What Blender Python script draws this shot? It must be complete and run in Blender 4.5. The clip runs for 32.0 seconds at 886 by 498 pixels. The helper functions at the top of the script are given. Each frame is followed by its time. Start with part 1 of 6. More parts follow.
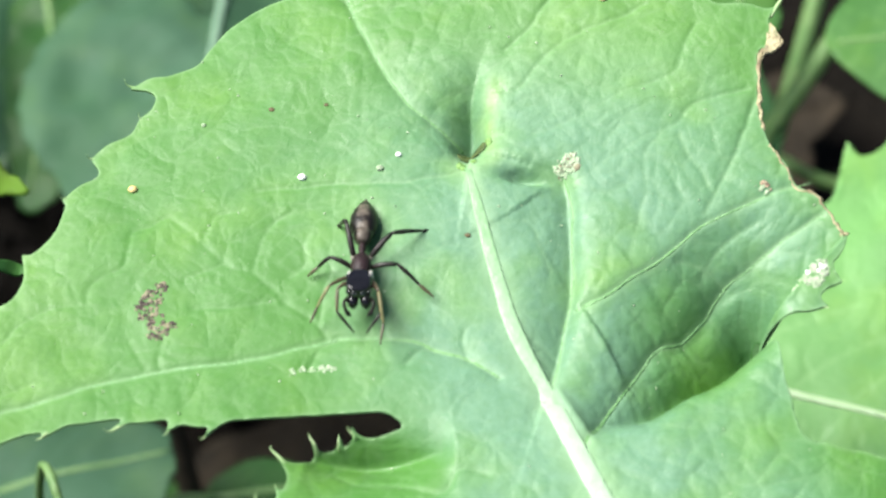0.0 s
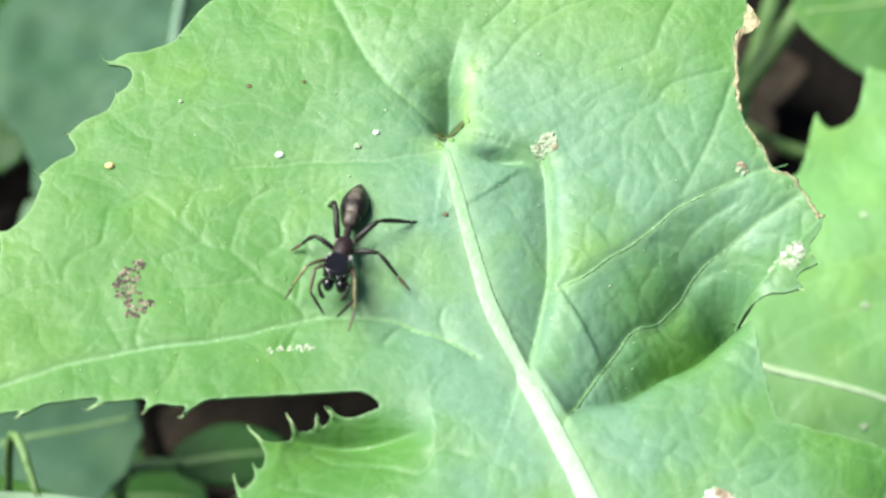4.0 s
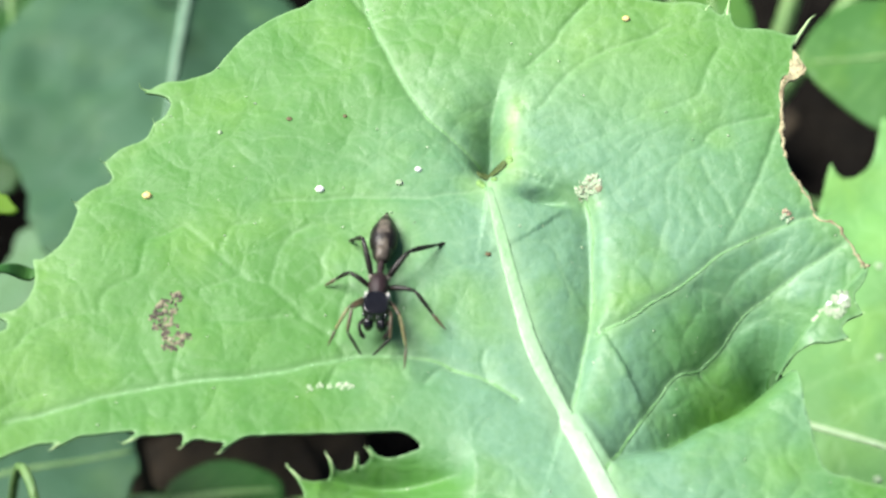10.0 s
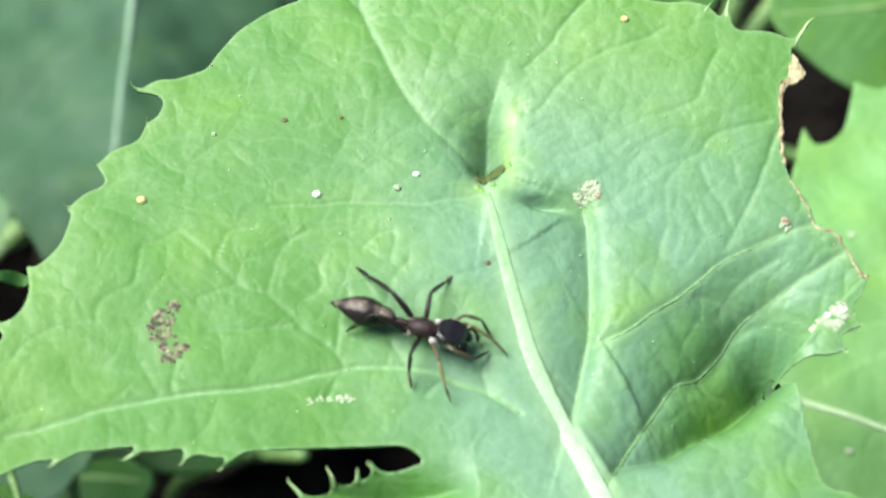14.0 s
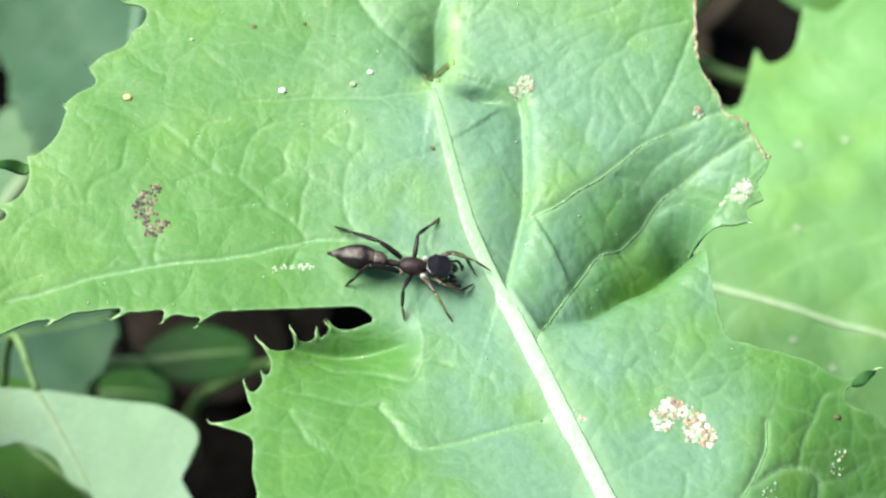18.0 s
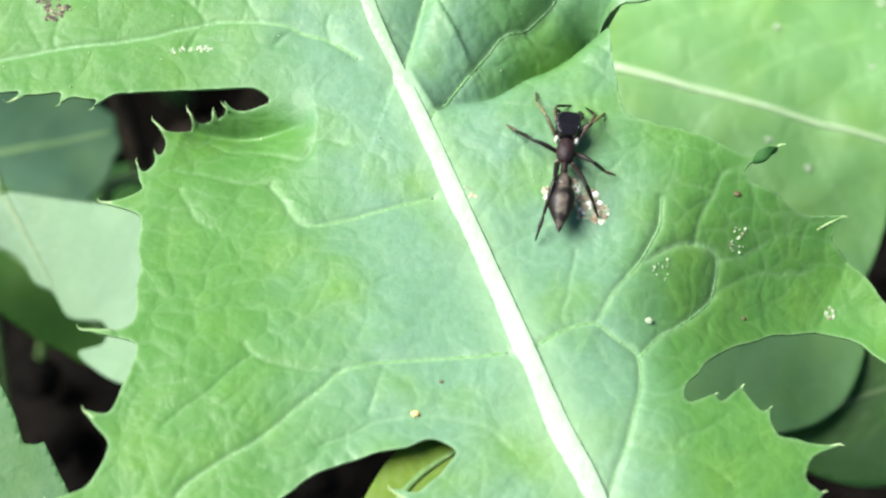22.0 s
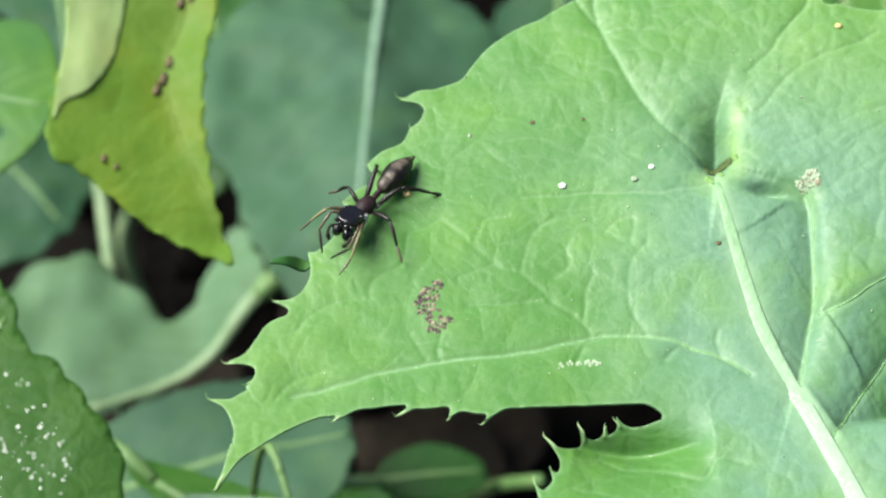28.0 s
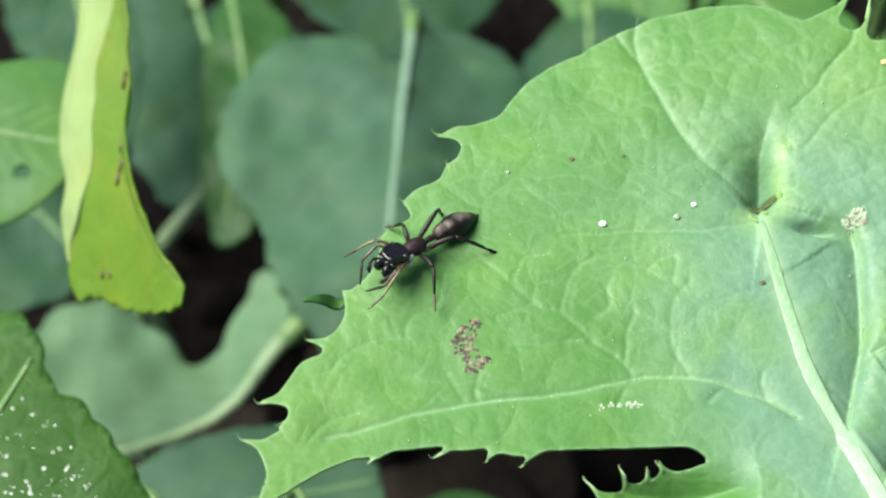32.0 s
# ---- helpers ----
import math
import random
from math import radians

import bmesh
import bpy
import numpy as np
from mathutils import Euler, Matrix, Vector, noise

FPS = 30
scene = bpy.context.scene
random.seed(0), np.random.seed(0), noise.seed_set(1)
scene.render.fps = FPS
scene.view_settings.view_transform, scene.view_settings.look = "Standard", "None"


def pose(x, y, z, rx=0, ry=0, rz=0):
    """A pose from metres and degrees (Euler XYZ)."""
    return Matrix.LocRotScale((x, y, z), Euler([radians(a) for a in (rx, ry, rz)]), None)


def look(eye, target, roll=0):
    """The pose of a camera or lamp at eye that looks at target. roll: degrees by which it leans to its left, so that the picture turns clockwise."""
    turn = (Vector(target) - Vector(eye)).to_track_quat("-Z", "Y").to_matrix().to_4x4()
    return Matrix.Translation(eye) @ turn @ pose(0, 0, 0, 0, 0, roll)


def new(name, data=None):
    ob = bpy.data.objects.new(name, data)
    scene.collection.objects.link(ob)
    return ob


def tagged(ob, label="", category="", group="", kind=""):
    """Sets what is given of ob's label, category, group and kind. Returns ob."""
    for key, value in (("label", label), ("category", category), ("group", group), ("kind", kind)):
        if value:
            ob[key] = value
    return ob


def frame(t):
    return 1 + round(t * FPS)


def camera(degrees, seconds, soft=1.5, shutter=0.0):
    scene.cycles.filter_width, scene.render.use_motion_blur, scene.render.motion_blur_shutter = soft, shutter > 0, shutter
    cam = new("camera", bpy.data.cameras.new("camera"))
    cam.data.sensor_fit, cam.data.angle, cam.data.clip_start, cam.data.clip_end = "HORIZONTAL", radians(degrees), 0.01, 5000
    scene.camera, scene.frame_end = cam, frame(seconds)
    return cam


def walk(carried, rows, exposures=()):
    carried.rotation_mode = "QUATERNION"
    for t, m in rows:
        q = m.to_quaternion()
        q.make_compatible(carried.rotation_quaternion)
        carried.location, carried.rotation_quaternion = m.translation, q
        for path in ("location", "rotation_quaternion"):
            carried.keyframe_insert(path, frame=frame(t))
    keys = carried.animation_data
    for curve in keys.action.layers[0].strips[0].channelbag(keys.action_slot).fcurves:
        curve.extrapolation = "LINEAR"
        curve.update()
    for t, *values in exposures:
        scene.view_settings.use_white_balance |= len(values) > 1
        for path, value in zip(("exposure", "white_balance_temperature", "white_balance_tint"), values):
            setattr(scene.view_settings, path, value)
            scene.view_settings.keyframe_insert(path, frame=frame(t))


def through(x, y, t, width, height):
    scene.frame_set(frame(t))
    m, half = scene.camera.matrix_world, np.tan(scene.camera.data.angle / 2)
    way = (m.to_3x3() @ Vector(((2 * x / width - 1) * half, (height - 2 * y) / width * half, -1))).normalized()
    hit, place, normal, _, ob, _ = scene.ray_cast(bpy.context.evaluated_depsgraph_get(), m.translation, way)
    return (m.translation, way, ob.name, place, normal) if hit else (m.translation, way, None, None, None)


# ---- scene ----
# Lengths below are in centimetres on a plan whose zero lies on the leaf; at() turns them into metres above the soil.
LEAF_HEIGHT = 13.0
CM = 0.01


def at(x, y, z=0.0):
    return Vector((x * CM, y * CM, (z + LEAF_HEIGHT) * CM))


# ---- camera ----
PATH = [
    (0, 0.00137, -0.05667, 0.22359, 31.16, 0.84, 0.00),
    (0.5, 0.00012, -0.05479, 0.22519, 29.97, 0.37, -0.54),
    (1, 0.00008, -0.05374, 0.22539, 29.32, 0.08, -0.43),
    (1.5, -0.00027, -0.05426, 0.22529, 29.52, -0.13, -0.59),
    (2, -0.00091, -0.05535, 0.22508, 29.88, -0.50, -0.52),
    (2.5, 0.00019, -0.05507, 0.22523, 29.65, 0.08, -0.46),
    (3, 0.00007, -0.05489, 0.22519, 29.30, -0.12, -0.30),
    (3.5, -0.00004, -0.05544, 0.22454, 29.64, -0.39, -0.31),
    (5.5, 0.00045, -0.05515, 0.22455, 29.86, -0.58, -0.27),
    (6, -0.00051, -0.05585, 0.22412, 30.01, -0.74, -0.14),
    (6.5, -0.00203, -0.05715, 0.22346, 30.63, -1.33, 0.09),
    (7, -0.00224, -0.05581, 0.22354, 30.49, -1.30, 0.08),
    (7.5, -0.00349, -0.05690, 0.22340, 31.55, -1.69, 0.21),
    (8, -0.00445, -0.05647, 0.22395, 31.51, -1.77, 0.18),
    (8.5, -0.00355, -0.05644, 0.22363, 31.40, -1.46, 0.61),
    (9, -0.00435, -0.05608, 0.22392, 31.22, -1.86, 0.15),
    (9.5, -0.00314, -0.05581, 0.22300, 31.43, -1.72, 0.40),
    (10, -0.00482, -0.05484, 0.22313, 30.92, -2.47, 0.26),
    (10.5, -0.00454, -0.05374, 0.22289, 30.16, -2.30, 0.91),
    (11, -0.00588, -0.05301, 0.22235, 30.00, -2.12, 0.41),
    (11.5, -0.00599, -0.05244, 0.22352, 29.27, -1.03, 1.09),
    (12, -0.00687, -0.05397, 0.22789, 28.98, 0.32, 1.70),
    (12.5, -0.01131, -0.05255, 0.22568, 29.32, -1.57, 0.96),
    (13, -0.00428, -0.05243, 0.22452, 31.18, 0.58, 1.21),
    (13.5, -0.01003, -0.04926, 0.22486, 29.31, -4.77, -0.46),
    (14, -0.00914, -0.04831, 0.22552, 27.50, -4.61, -0.49),
    (14.5, -0.01052, -0.05293, 0.22278, 28.76, -5.56, 0.33),
    (15, -0.00800, -0.05373, 0.22388, 26.90, -5.84, -1.92),
    (15.5, -0.00034, -0.05904, 0.23638, 26.95, -1.55, -0.44),
    (17.5, -0.00533, -0.05931, 0.23494, 27.20, -3.43, -0.22),
    (18, -0.00428, -0.05966, 0.23624, 26.86, -3.07, -0.47),
    (18.5, -0.00250, -0.06147, 0.23748, 27.29, -3.13, -0.58),
    (19, -0.00390, -0.05919, 0.23759, 26.58, -4.52, -1.08),
    (19.5, 0.00285, -0.06119, 0.23925, 26.76, -1.19, -0.80),
    (20, 0.00207, -0.06210, 0.23824, 26.53, -0.99, -0.17),
    (20.5, 0.00918, -0.06548, 0.23713, 26.12, 2.73, 1.75),
    (21, 0.01020, -0.06651, 0.23605, 24.14, 3.25, 2.07),
    (21.5, 0.00823, -0.06494, 0.23473, 22.60, 1.49, 0.75),
    (22, 0.01064, -0.06356, 0.23419, 23.00, 1.10, 0.94),
    (22.5, 0.01102, -0.06327, 0.23319, 24.53, 0.62, 1.12),
    (23, 0.01101, -0.06342, 0.23305, 25.83, 0.73, 0.73),
    (23.5, 0.01055, -0.06436, 0.23511, 27.56, 0.80, 0.10),
    (24, 0.01058, -0.06394, 0.23537, 29.90, 1.01, 0.07),
    (24.5, 0.00446, -0.05979, 0.23404, 30.58, 0.03, 0.13),
    (25, -0.00071, -0.05909, 0.23241, 32.02, -0.51, -0.06),
    (25.5, -0.00218, -0.05898, 0.23270, 31.76, 0.42, 0.24),
    (26, -0.00667, -0.06247, 0.23172, 31.83, 0.08, 0.62),
    (26.5, -0.00983, -0.06488, 0.23154, 31.51, 0.12, 0.92),
    (28.5, -0.01143, -0.06020, 0.23270, 30.85, 1.11, 1.76),
    (29, -0.01192, -0.06008, 0.23255, 31.16, 1.23, 2.04),
    (29.5, -0.01297, -0.06154, 0.23151, 31.89, 0.87, 2.15),
    (30, -0.01079, -0.05946, 0.22992, 31.36, 1.93, 2.31),
    (30.5, -0.01120, -0.05940, 0.22974, 31.30, 1.94, 2.32),
    (31, -0.01235, -0.06025, 0.23023, 31.52, 1.53, 2.33),
    (31.5, -0.01193, -0.06046, 0.22838, 32.25, 1.49, 2.28),
    (32, -0.01238, -0.06047, 0.22984, 32.32, 1.18, 2.03),
]
cam = camera(24, 32.0, soft=2.4)
cam.data.dof.use_dof = True
cam.data.dof.focus_distance = 0.117
cam.data.dof.aperture_fstop = 58
walk(cam, [(t, pose(x, y, z, rx, ry, rz)) for t, x, y, z, rx, ry, rz in PATH], exposures=[(0, 1.12), (25, 1.12), (28.5, 0.98), (32, 0.97)])

# ---- light: open shade under a bright sky ----
sun_elev, sun_turn = radians(54), radians(-72)
world = bpy.data.worlds.new("sky")
scene.world = world
world.use_nodes = True
sky = world.node_tree.nodes.new("ShaderNodeTexSky")
sky.sky_type = "NISHITA"
sky.sun_disc = False
sky.sun_elevation, sky.sun_rotation = sun_elev, sun_turn
world.node_tree.links.new(sky.outputs[0], world.node_tree.nodes["Background"].inputs[0])
world.node_tree.nodes["Background"].inputs[1].default_value = 0.055
sun_data = bpy.data.lights.new("sun", "SUN")
sun_data.energy, sun_data.angle, sun_data.color = 5.6, radians(40), (1.0, 0.99, 0.94)
sun = new("sun", sun_data)
sun.matrix_world = look((math.sin(sun_turn) * math.cos(sun_elev), math.cos(sun_turn) * math.cos(sun_elev), math.sin(sun_elev)), (0, 0, 0))


# ---- materials ----
class Nodes:
    """A short way to write node materials."""

    def __init__(self, name):
        self.mat = bpy.data.materials.new(name)
        self.mat.use_nodes = True
        self.tree = self.mat.node_tree
        self.bsdf = self.tree.nodes["Principled BSDF"]
        self.out = self.tree.nodes["Material Output"]

    def node(self, kind, **values):
        n = self.tree.nodes.new(kind)
        if "operation" in values:
            n.operation = values["operation"]
        if "feature" in values:
            n.feature = values["feature"]
        if "data_type" in values:
            n.data_type = values["data_type"]
        if "blend_type" in values:
            n.blend_type = values["blend_type"]
        if "attribute_name" in values:
            n.attribute_name = values["attribute_name"]
        return n

    def put(self, a, b):
        self.tree.links.new(a, b)

    def coords(self, scale=1.0, warp=0.0, warp_scale=5.0):
        c = self.node("ShaderNodeTexCoord").outputs["Object"]
        m = self.node("ShaderNodeVectorMath", operation="SCALE")
        self.put(c, m.inputs[0])
        m.inputs["Scale"].default_value = scale
        if not warp:
            return m.outputs[0]
        n = self.node("ShaderNodeTexNoise")
        n.inputs["Scale"].default_value = warp_scale
        n.inputs["Detail"].default_value = 2
        self.put(m.outputs[0], n.inputs["Vector"])
        s = self.node("ShaderNodeVectorMath", operation="MULTIPLY_ADD")
        self.put(n.outputs["Color"], s.inputs[0])
        s.inputs[1].default_value = (warp, warp, warp)
        self.put(m.outputs[0], s.inputs[2])
        return s.outputs[0]

    def noise(self, vec, scale, detail=4.0, rough=0.55):
        n = self.node("ShaderNodeTexNoise")
        n.inputs["Scale"].default_value, n.inputs["Detail"].default_value, n.inputs["Roughness"].default_value = scale, detail, rough
        self.put(vec, n.inputs["Vector"])
        return n.outputs["Fac"]

    def cells(self, vec, scale):
        n = self.node("ShaderNodeTexVoronoi", feature="DISTANCE_TO_EDGE")
        n.inputs["Scale"].default_value = scale
        self.put(vec, n.inputs["Vector"])
        return n.outputs["Distance"]

    def ramp(self, fac, *stops):
        n = self.node("ShaderNodeValToRGB")
        while len(n.color_ramp.elements) < len(stops):
            n.color_ramp.elements.new(0.5)
        for e, (p, c) in zip(n.color_ramp.elements, stops):
            e.position = p
            e.color = (*c, 1) if isinstance(c, tuple) else (c, c, c, 1)
        self.put(fac, n.inputs[0])
        return n.outputs["Color"]

    def mix(self, fac, a, b, blend="MIX"):
        n = self.node("ShaderNodeMix", data_type="RGBA", blend_type=blend)
        for value, socket in ((fac, n.inputs["Factor"]), (a, n.inputs[6]), (b, n.inputs[7])):
            if isinstance(value, bpy.types.NodeSocket):
                self.put(value, socket)
            elif isinstance(value, tuple):
                socket.default_value = (*value, 1)
            else:
                socket.default_value = value
        return n.outputs[2]

    def math(self, op, a, b=0.0):
        n = self.node("ShaderNodeMath", operation=op)
        for value, socket in ((a, n.inputs[0]), (b, n.inputs[1])):
            if isinstance(value, bpy.types.NodeSocket):
                self.put(value, socket)
            else:
                socket.default_value = value
        return n.outputs[0]

    def attribute(self, name):
        return self.node("ShaderNodeAttribute", attribute_name=name).outputs["Fac"]

    def bump(self, height, distance, strength=1.0, then=None):
        n = self.node("ShaderNodeBump")
        n.inputs["Distance"].default_value, n.inputs["Strength"].default_value = distance, strength
        self.put(height, n.inputs["Height"])
        if then:
            self.put(then, n.inputs["Normal"])
        return n.outputs[0]

    def finish(self, colour, rough=0.5, normal=None, metal=0.0, through=0.0, coat=0.0, specular=0.5):
        b = self.bsdf
        for value, socket in ((colour, b.inputs["Base Color"]), (rough, b.inputs["Roughness"])):
            if isinstance(value, bpy.types.NodeSocket):
                self.put(value, socket)
            elif isinstance(value, tuple):
                socket.default_value = (*value, 1)
            else:
                socket.default_value = value
        b.inputs["Metallic"].default_value = metal
        b.inputs["Coat Weight"].default_value = coat
        b.inputs["Specular IOR Level"].default_value = specular
        if normal:
            self.put(normal, b.inputs["Normal"])
        if through:
            t = self.node("ShaderNodeBsdfTranslucent")
            if isinstance(colour, bpy.types.NodeSocket):
                self.put(colour, t.inputs[0])
            else:
                t.inputs[0].default_value = (*colour, 1)
            m = self.node("ShaderNodeMixShader")
            m.inputs[0].default_value = through
            self.put(b.outputs[0], m.inputs[1])
            self.put(t.outputs[0], m.inputs[2])
            self.put(m.outputs[0], self.out.inputs[0])
        return self.mat


def leaf_material(name, green, glaucous, vein, yellow, cell=3.2, veiny=1.0, rough=0.5, through=0.2, specular=0.3):
    """A leaf's skin. The attribute "vein" is 1 on the veins, "bloom" where the waxy bluish bloom is thick, also raised
    for sheen and lowered for shade, "flush" where the blade is yellowish.
    """
    n = Nodes(name)
    c = n.coords(100.0)
    warped = n.coords(100.0, 0.45, 2.2)
    patch = n.noise(c, 0.8, 3)
    bloom = n.math("ADD", n.attribute("bloom"), n.math("MULTIPLY", n.math("SUBTRACT", patch, 0.5), 0.9))
    colour = n.mix(n.ramp(bloom, (0.2, 0.0), (0.8, 1.0)), green, glaucous)
    colour = n.mix(n.ramp(n.noise(c, 1.7, 4), (0.48, 0.0), (0.75, 0.8)), colour, yellow)
    colour = n.mix(n.attribute("flush"), colour, (0.27, 0.43, 0.12))
    fine = n.noise(c, 26, 5, 0.7)
    colour = n.mix(n.ramp(fine, (0.3, 0.35), (0.7, 0.0)), colour, tuple(v * 0.72 for v in green))
    big = n.ramp(n.cells(warped, cell), (0.0, 1.0), (0.025, 0.5), (0.06, 0.0))
    gaps = n.ramp(n.noise(c, 2.1, 3), (0.42, 0.0), (0.68, 1.0))
    other = n.ramp(n.noise(c, 3.3, 3), (0.42, 0.0), (0.68, 1.0))
    small = n.ramp(n.cells(warped, cell * 2.7), (0.0, 0.55), (0.07, 0.0))
    net = n.math("MAXIMUM", n.math("MULTIPLY", big, gaps), n.math("MULTIPLY", small, other))
    net = n.math("MULTIPLY", net, 0.10 * veiny)
    colour = n.mix(net, colour, vein)
    colour = n.mix(n.math("MULTIPLY", n.attribute("vein"), 0.6), colour, vein)
    relief = n.math("SUBTRACT", n.math("MULTIPLY", n.ramp(n.cells(warped, cell), (0.0, 0.0), (0.22, 1.0)), 0.6 * veiny), n.math("MULTIPLY", fine, 0.15))
    first = n.bump(n.noise(c, 3.0, 3), 0.0008, 0.10)
    first = n.bump(n.ramp(n.cells(warped, cell * 2.7), (0.0, 0.0), (0.2, 1.0)), 0.0001, 0.07 * veiny, first)
    normal = n.bump(relief, 0.0003, 0.16, first)
    normal = n.bump(n.noise(c, 11, 5, 0.65), 0.00022, 0.30, normal)
    rg = n.ramp(n.noise(c, 9, 3), (0.3, rough - 0.08), (0.7, rough + 0.12))
    return n.finish(colour, rg, normal, through=through, specular=specular)


LEAF = leaf_material("sow_thistle_leaf", (0.071, 0.200, 0.039), (0.129, 0.258, 0.160), (0.27, 0.42, 0.23), (0.118, 0.262, 0.038), veiny=1.3, specular=0.42)
RIGHT_LEAF = leaf_material("pale_leaf", (0.112, 0.275, 0.068), (0.145, 0.29, 0.115), (0.25, 0.42, 0.18), (0.15, 0.30, 0.058), 2.2, 2.0, through=0.12)
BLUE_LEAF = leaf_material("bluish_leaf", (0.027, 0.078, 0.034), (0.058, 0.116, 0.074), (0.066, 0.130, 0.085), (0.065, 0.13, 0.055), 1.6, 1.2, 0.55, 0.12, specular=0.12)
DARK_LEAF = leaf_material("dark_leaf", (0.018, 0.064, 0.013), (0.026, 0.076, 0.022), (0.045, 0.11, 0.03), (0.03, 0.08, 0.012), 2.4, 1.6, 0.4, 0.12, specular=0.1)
MID_LEAF = leaf_material("fresh_leaf", (0.045, 0.135, 0.024), (0.06, 0.15, 0.05), (0.13, 0.26, 0.08), (0.08, 0.18, 0.02), 2.4, 0.8, 0.45, 0.2, specular=0.15)
YELLOW_LEAF = leaf_material("yellowing_leaf", (0.150, 0.285, 0.034), (0.185, 0.31, 0.060), (0.30, 0.38, 0.12), (0.23, 0.30, 0.030), 3.0, 1.6, 0.5, 0.5, specular=0.15)
UNDERSIDE = leaf_material("pale_underside", (0.30, 0.42, 0.16), (0.36, 0.45, 0.24), (0.42, 0.46, 0.26), (0.30, 0.34, 0.10), 2.6, 0.9, 0.6, 0.4, specular=0.1)
GREY_LEAF = leaf_material("greyish_leaf", (0.06, 0.135, 0.055), (0.125, 0.21, 0.125), (0.13, 0.21, 0.13), (0.07, 0.13, 0.05), 2.0, 0.9, 0.55, 0.15, specular=0.12)
PALE_LEAF = leaf_material("pale_bloomed_leaf", (0.16, 0.28, 0.15), (0.26, 0.37, 0.27), (0.28, 0.39, 0.27), (0.19, 0.30, 0.16), 2.0, 0.4, 0.55, 0.2, specular=0.15)


def plain(name, a, b, scale, rough, bump=0.0, through=0.0, coat=0.0, specular=0.5):
    n = Nodes(name)
    c = n.coords(100.0)
    f = n.noise(c, scale, 5, 0.6)
    colour = n.ramp(f, (0.3, a), (0.7, b))
    normal = n.bump(n.noise(c, scale * 2.5, 4), bump, 0.8) if bump else None
    return n.finish(colour, n.ramp(n.noise(c, scale * 1.7, 3), (0.3, rough - 0.07), (0.7, rough + 0.1)), normal, through=through, coat=coat, specular=specular)




def midrib_material():
    """Whitish along the leaf's lower part, pale green towards the knot."""
    n = Nodes("pale_midrib")
    c = n.coords(100.0)
    sep = n.node("ShaderNodeSeparateXYZ")
    n.put(c, sep.inputs[0])
    along = n.ramp(n.math("ADD", n.math("MULTIPLY", sep.outputs[1], -0.45), 0.35), (0.1, 0.0), (0.95, 1.0))
    grain = n.noise(c, 8, 5, 0.6)
    white = n.ramp(grain, (0.3, (0.27, 0.42, 0.25)), (0.7, (0.37, 0.52, 0.345)))
    green = n.ramp(grain, (0.3, (0.15, 0.31, 0.13)), (0.7, (0.22, 0.37, 0.19)))
    return n.finish(n.mix(along, green, white), 0.45, n.bump(n.noise(c, 20, 4), 0.0002, 0.5), through=0.15)


MIDRIB = midrib_material()
RIB_GREEN = plain("pale_green_rib", (0.36, 0.51, 0.27), (0.46, 0.60, 0.36), 8, 0.5, 0.0003, 0.15)
KNOT = plain("yellowish_knot", (0.13, 0.28, 0.06), (0.23, 0.39, 0.12), 16, 0.5, 0.0003, 0.2)
PIT = plain("brownish_pit", (0.035, 0.055, 0.012), (0.095, 0.14, 0.03), 18, 0.6, 0.0003)
VEIN = plain("pale_vein", (0.115, 0.275, 0.085), (0.17, 0.33, 0.14), 10, 0.5, 0.0002, 0.15)
MIDRIB_BLUE = plain("bluish_midrib", (0.11, 0.20, 0.13), (0.17, 0.27, 0.18), 6, 0.5, 0.0003)
STALK_PALE = plain("pale_stalk", (0.13, 0.22, 0.10), (0.22, 0.30, 0.15), 5, 0.5, 0.0003)
# darker copy of the fresh leaf, shade put into its colour
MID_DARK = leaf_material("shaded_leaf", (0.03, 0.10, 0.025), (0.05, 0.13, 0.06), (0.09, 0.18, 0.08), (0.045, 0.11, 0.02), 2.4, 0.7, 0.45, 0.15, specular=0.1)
SPOTTED = leaf_material("spotted_leaf", (0.024, 0.074, 0.011), (0.030, 0.082, 0.016), (0.060, 0.13, 0.03), (0.038, 0.094, 0.011), 4.0, 2.2, 0.5, 0.12, specular=0.1)
SERRATED = leaf_material("dull_serrated_leaf", (0.052, 0.130, 0.044), (0.070, 0.150, 0.070), (0.11, 0.20, 0.09), (0.065, 0.145, 0.035), 2.4, 0.9, 0.5, 0.15, specular=0.15)
UNDER_LEAF = leaf_material("deep_green_leaf", (0.034, 0.110, 0.013), (0.040, 0.115, 0.020), (0.055, 0.14, 0.03), (0.045, 0.12, 0.013), 2.4, 0.7, 0.5, 0.15, specular=0.08)
# BLUE_LEAF again with deep shade mixed into its greens
BLUE_DARK = leaf_material("shaded_bluish_leaf", (0.02, 0.06, 0.025), (0.035, 0.08, 0.05), (0.06, 0.11, 0.07), (0.03, 0.07, 0.02), 1.8, 0.6, 0.5, 0.1, specular=0.06)
STALK = plain("green_stalk", (0.07, 0.16, 0.04), (0.13, 0.22, 0.07), 6, 0.5, 0.0003)
TOOTH = plain("pale_tooth", (0.15, 0.29, 0.09), (0.34, 0.43, 0.22), 9, 0.5)
# near black: the shade of plants overhead is put into the soil's colour
SOIL = plain("shaded_soil", (0.0015, 0.0013, 0.001), (0.006, 0.0048, 0.0034), 1.2, 0.9, 0.004, specular=0.08)
# brown lowered like the soil, with the shade down there in the colour
LITTER = plain("shaded_brown_litter", (0.008, 0.0065, 0.0042), (0.028, 0.021, 0.013), 3, 0.8, 0.001, specular=0.15)
SCAR = plain("dry_scar", (0.14, 0.065, 0.04), (0.48, 0.42, 0.28), 16, 0.8, 0.0004)
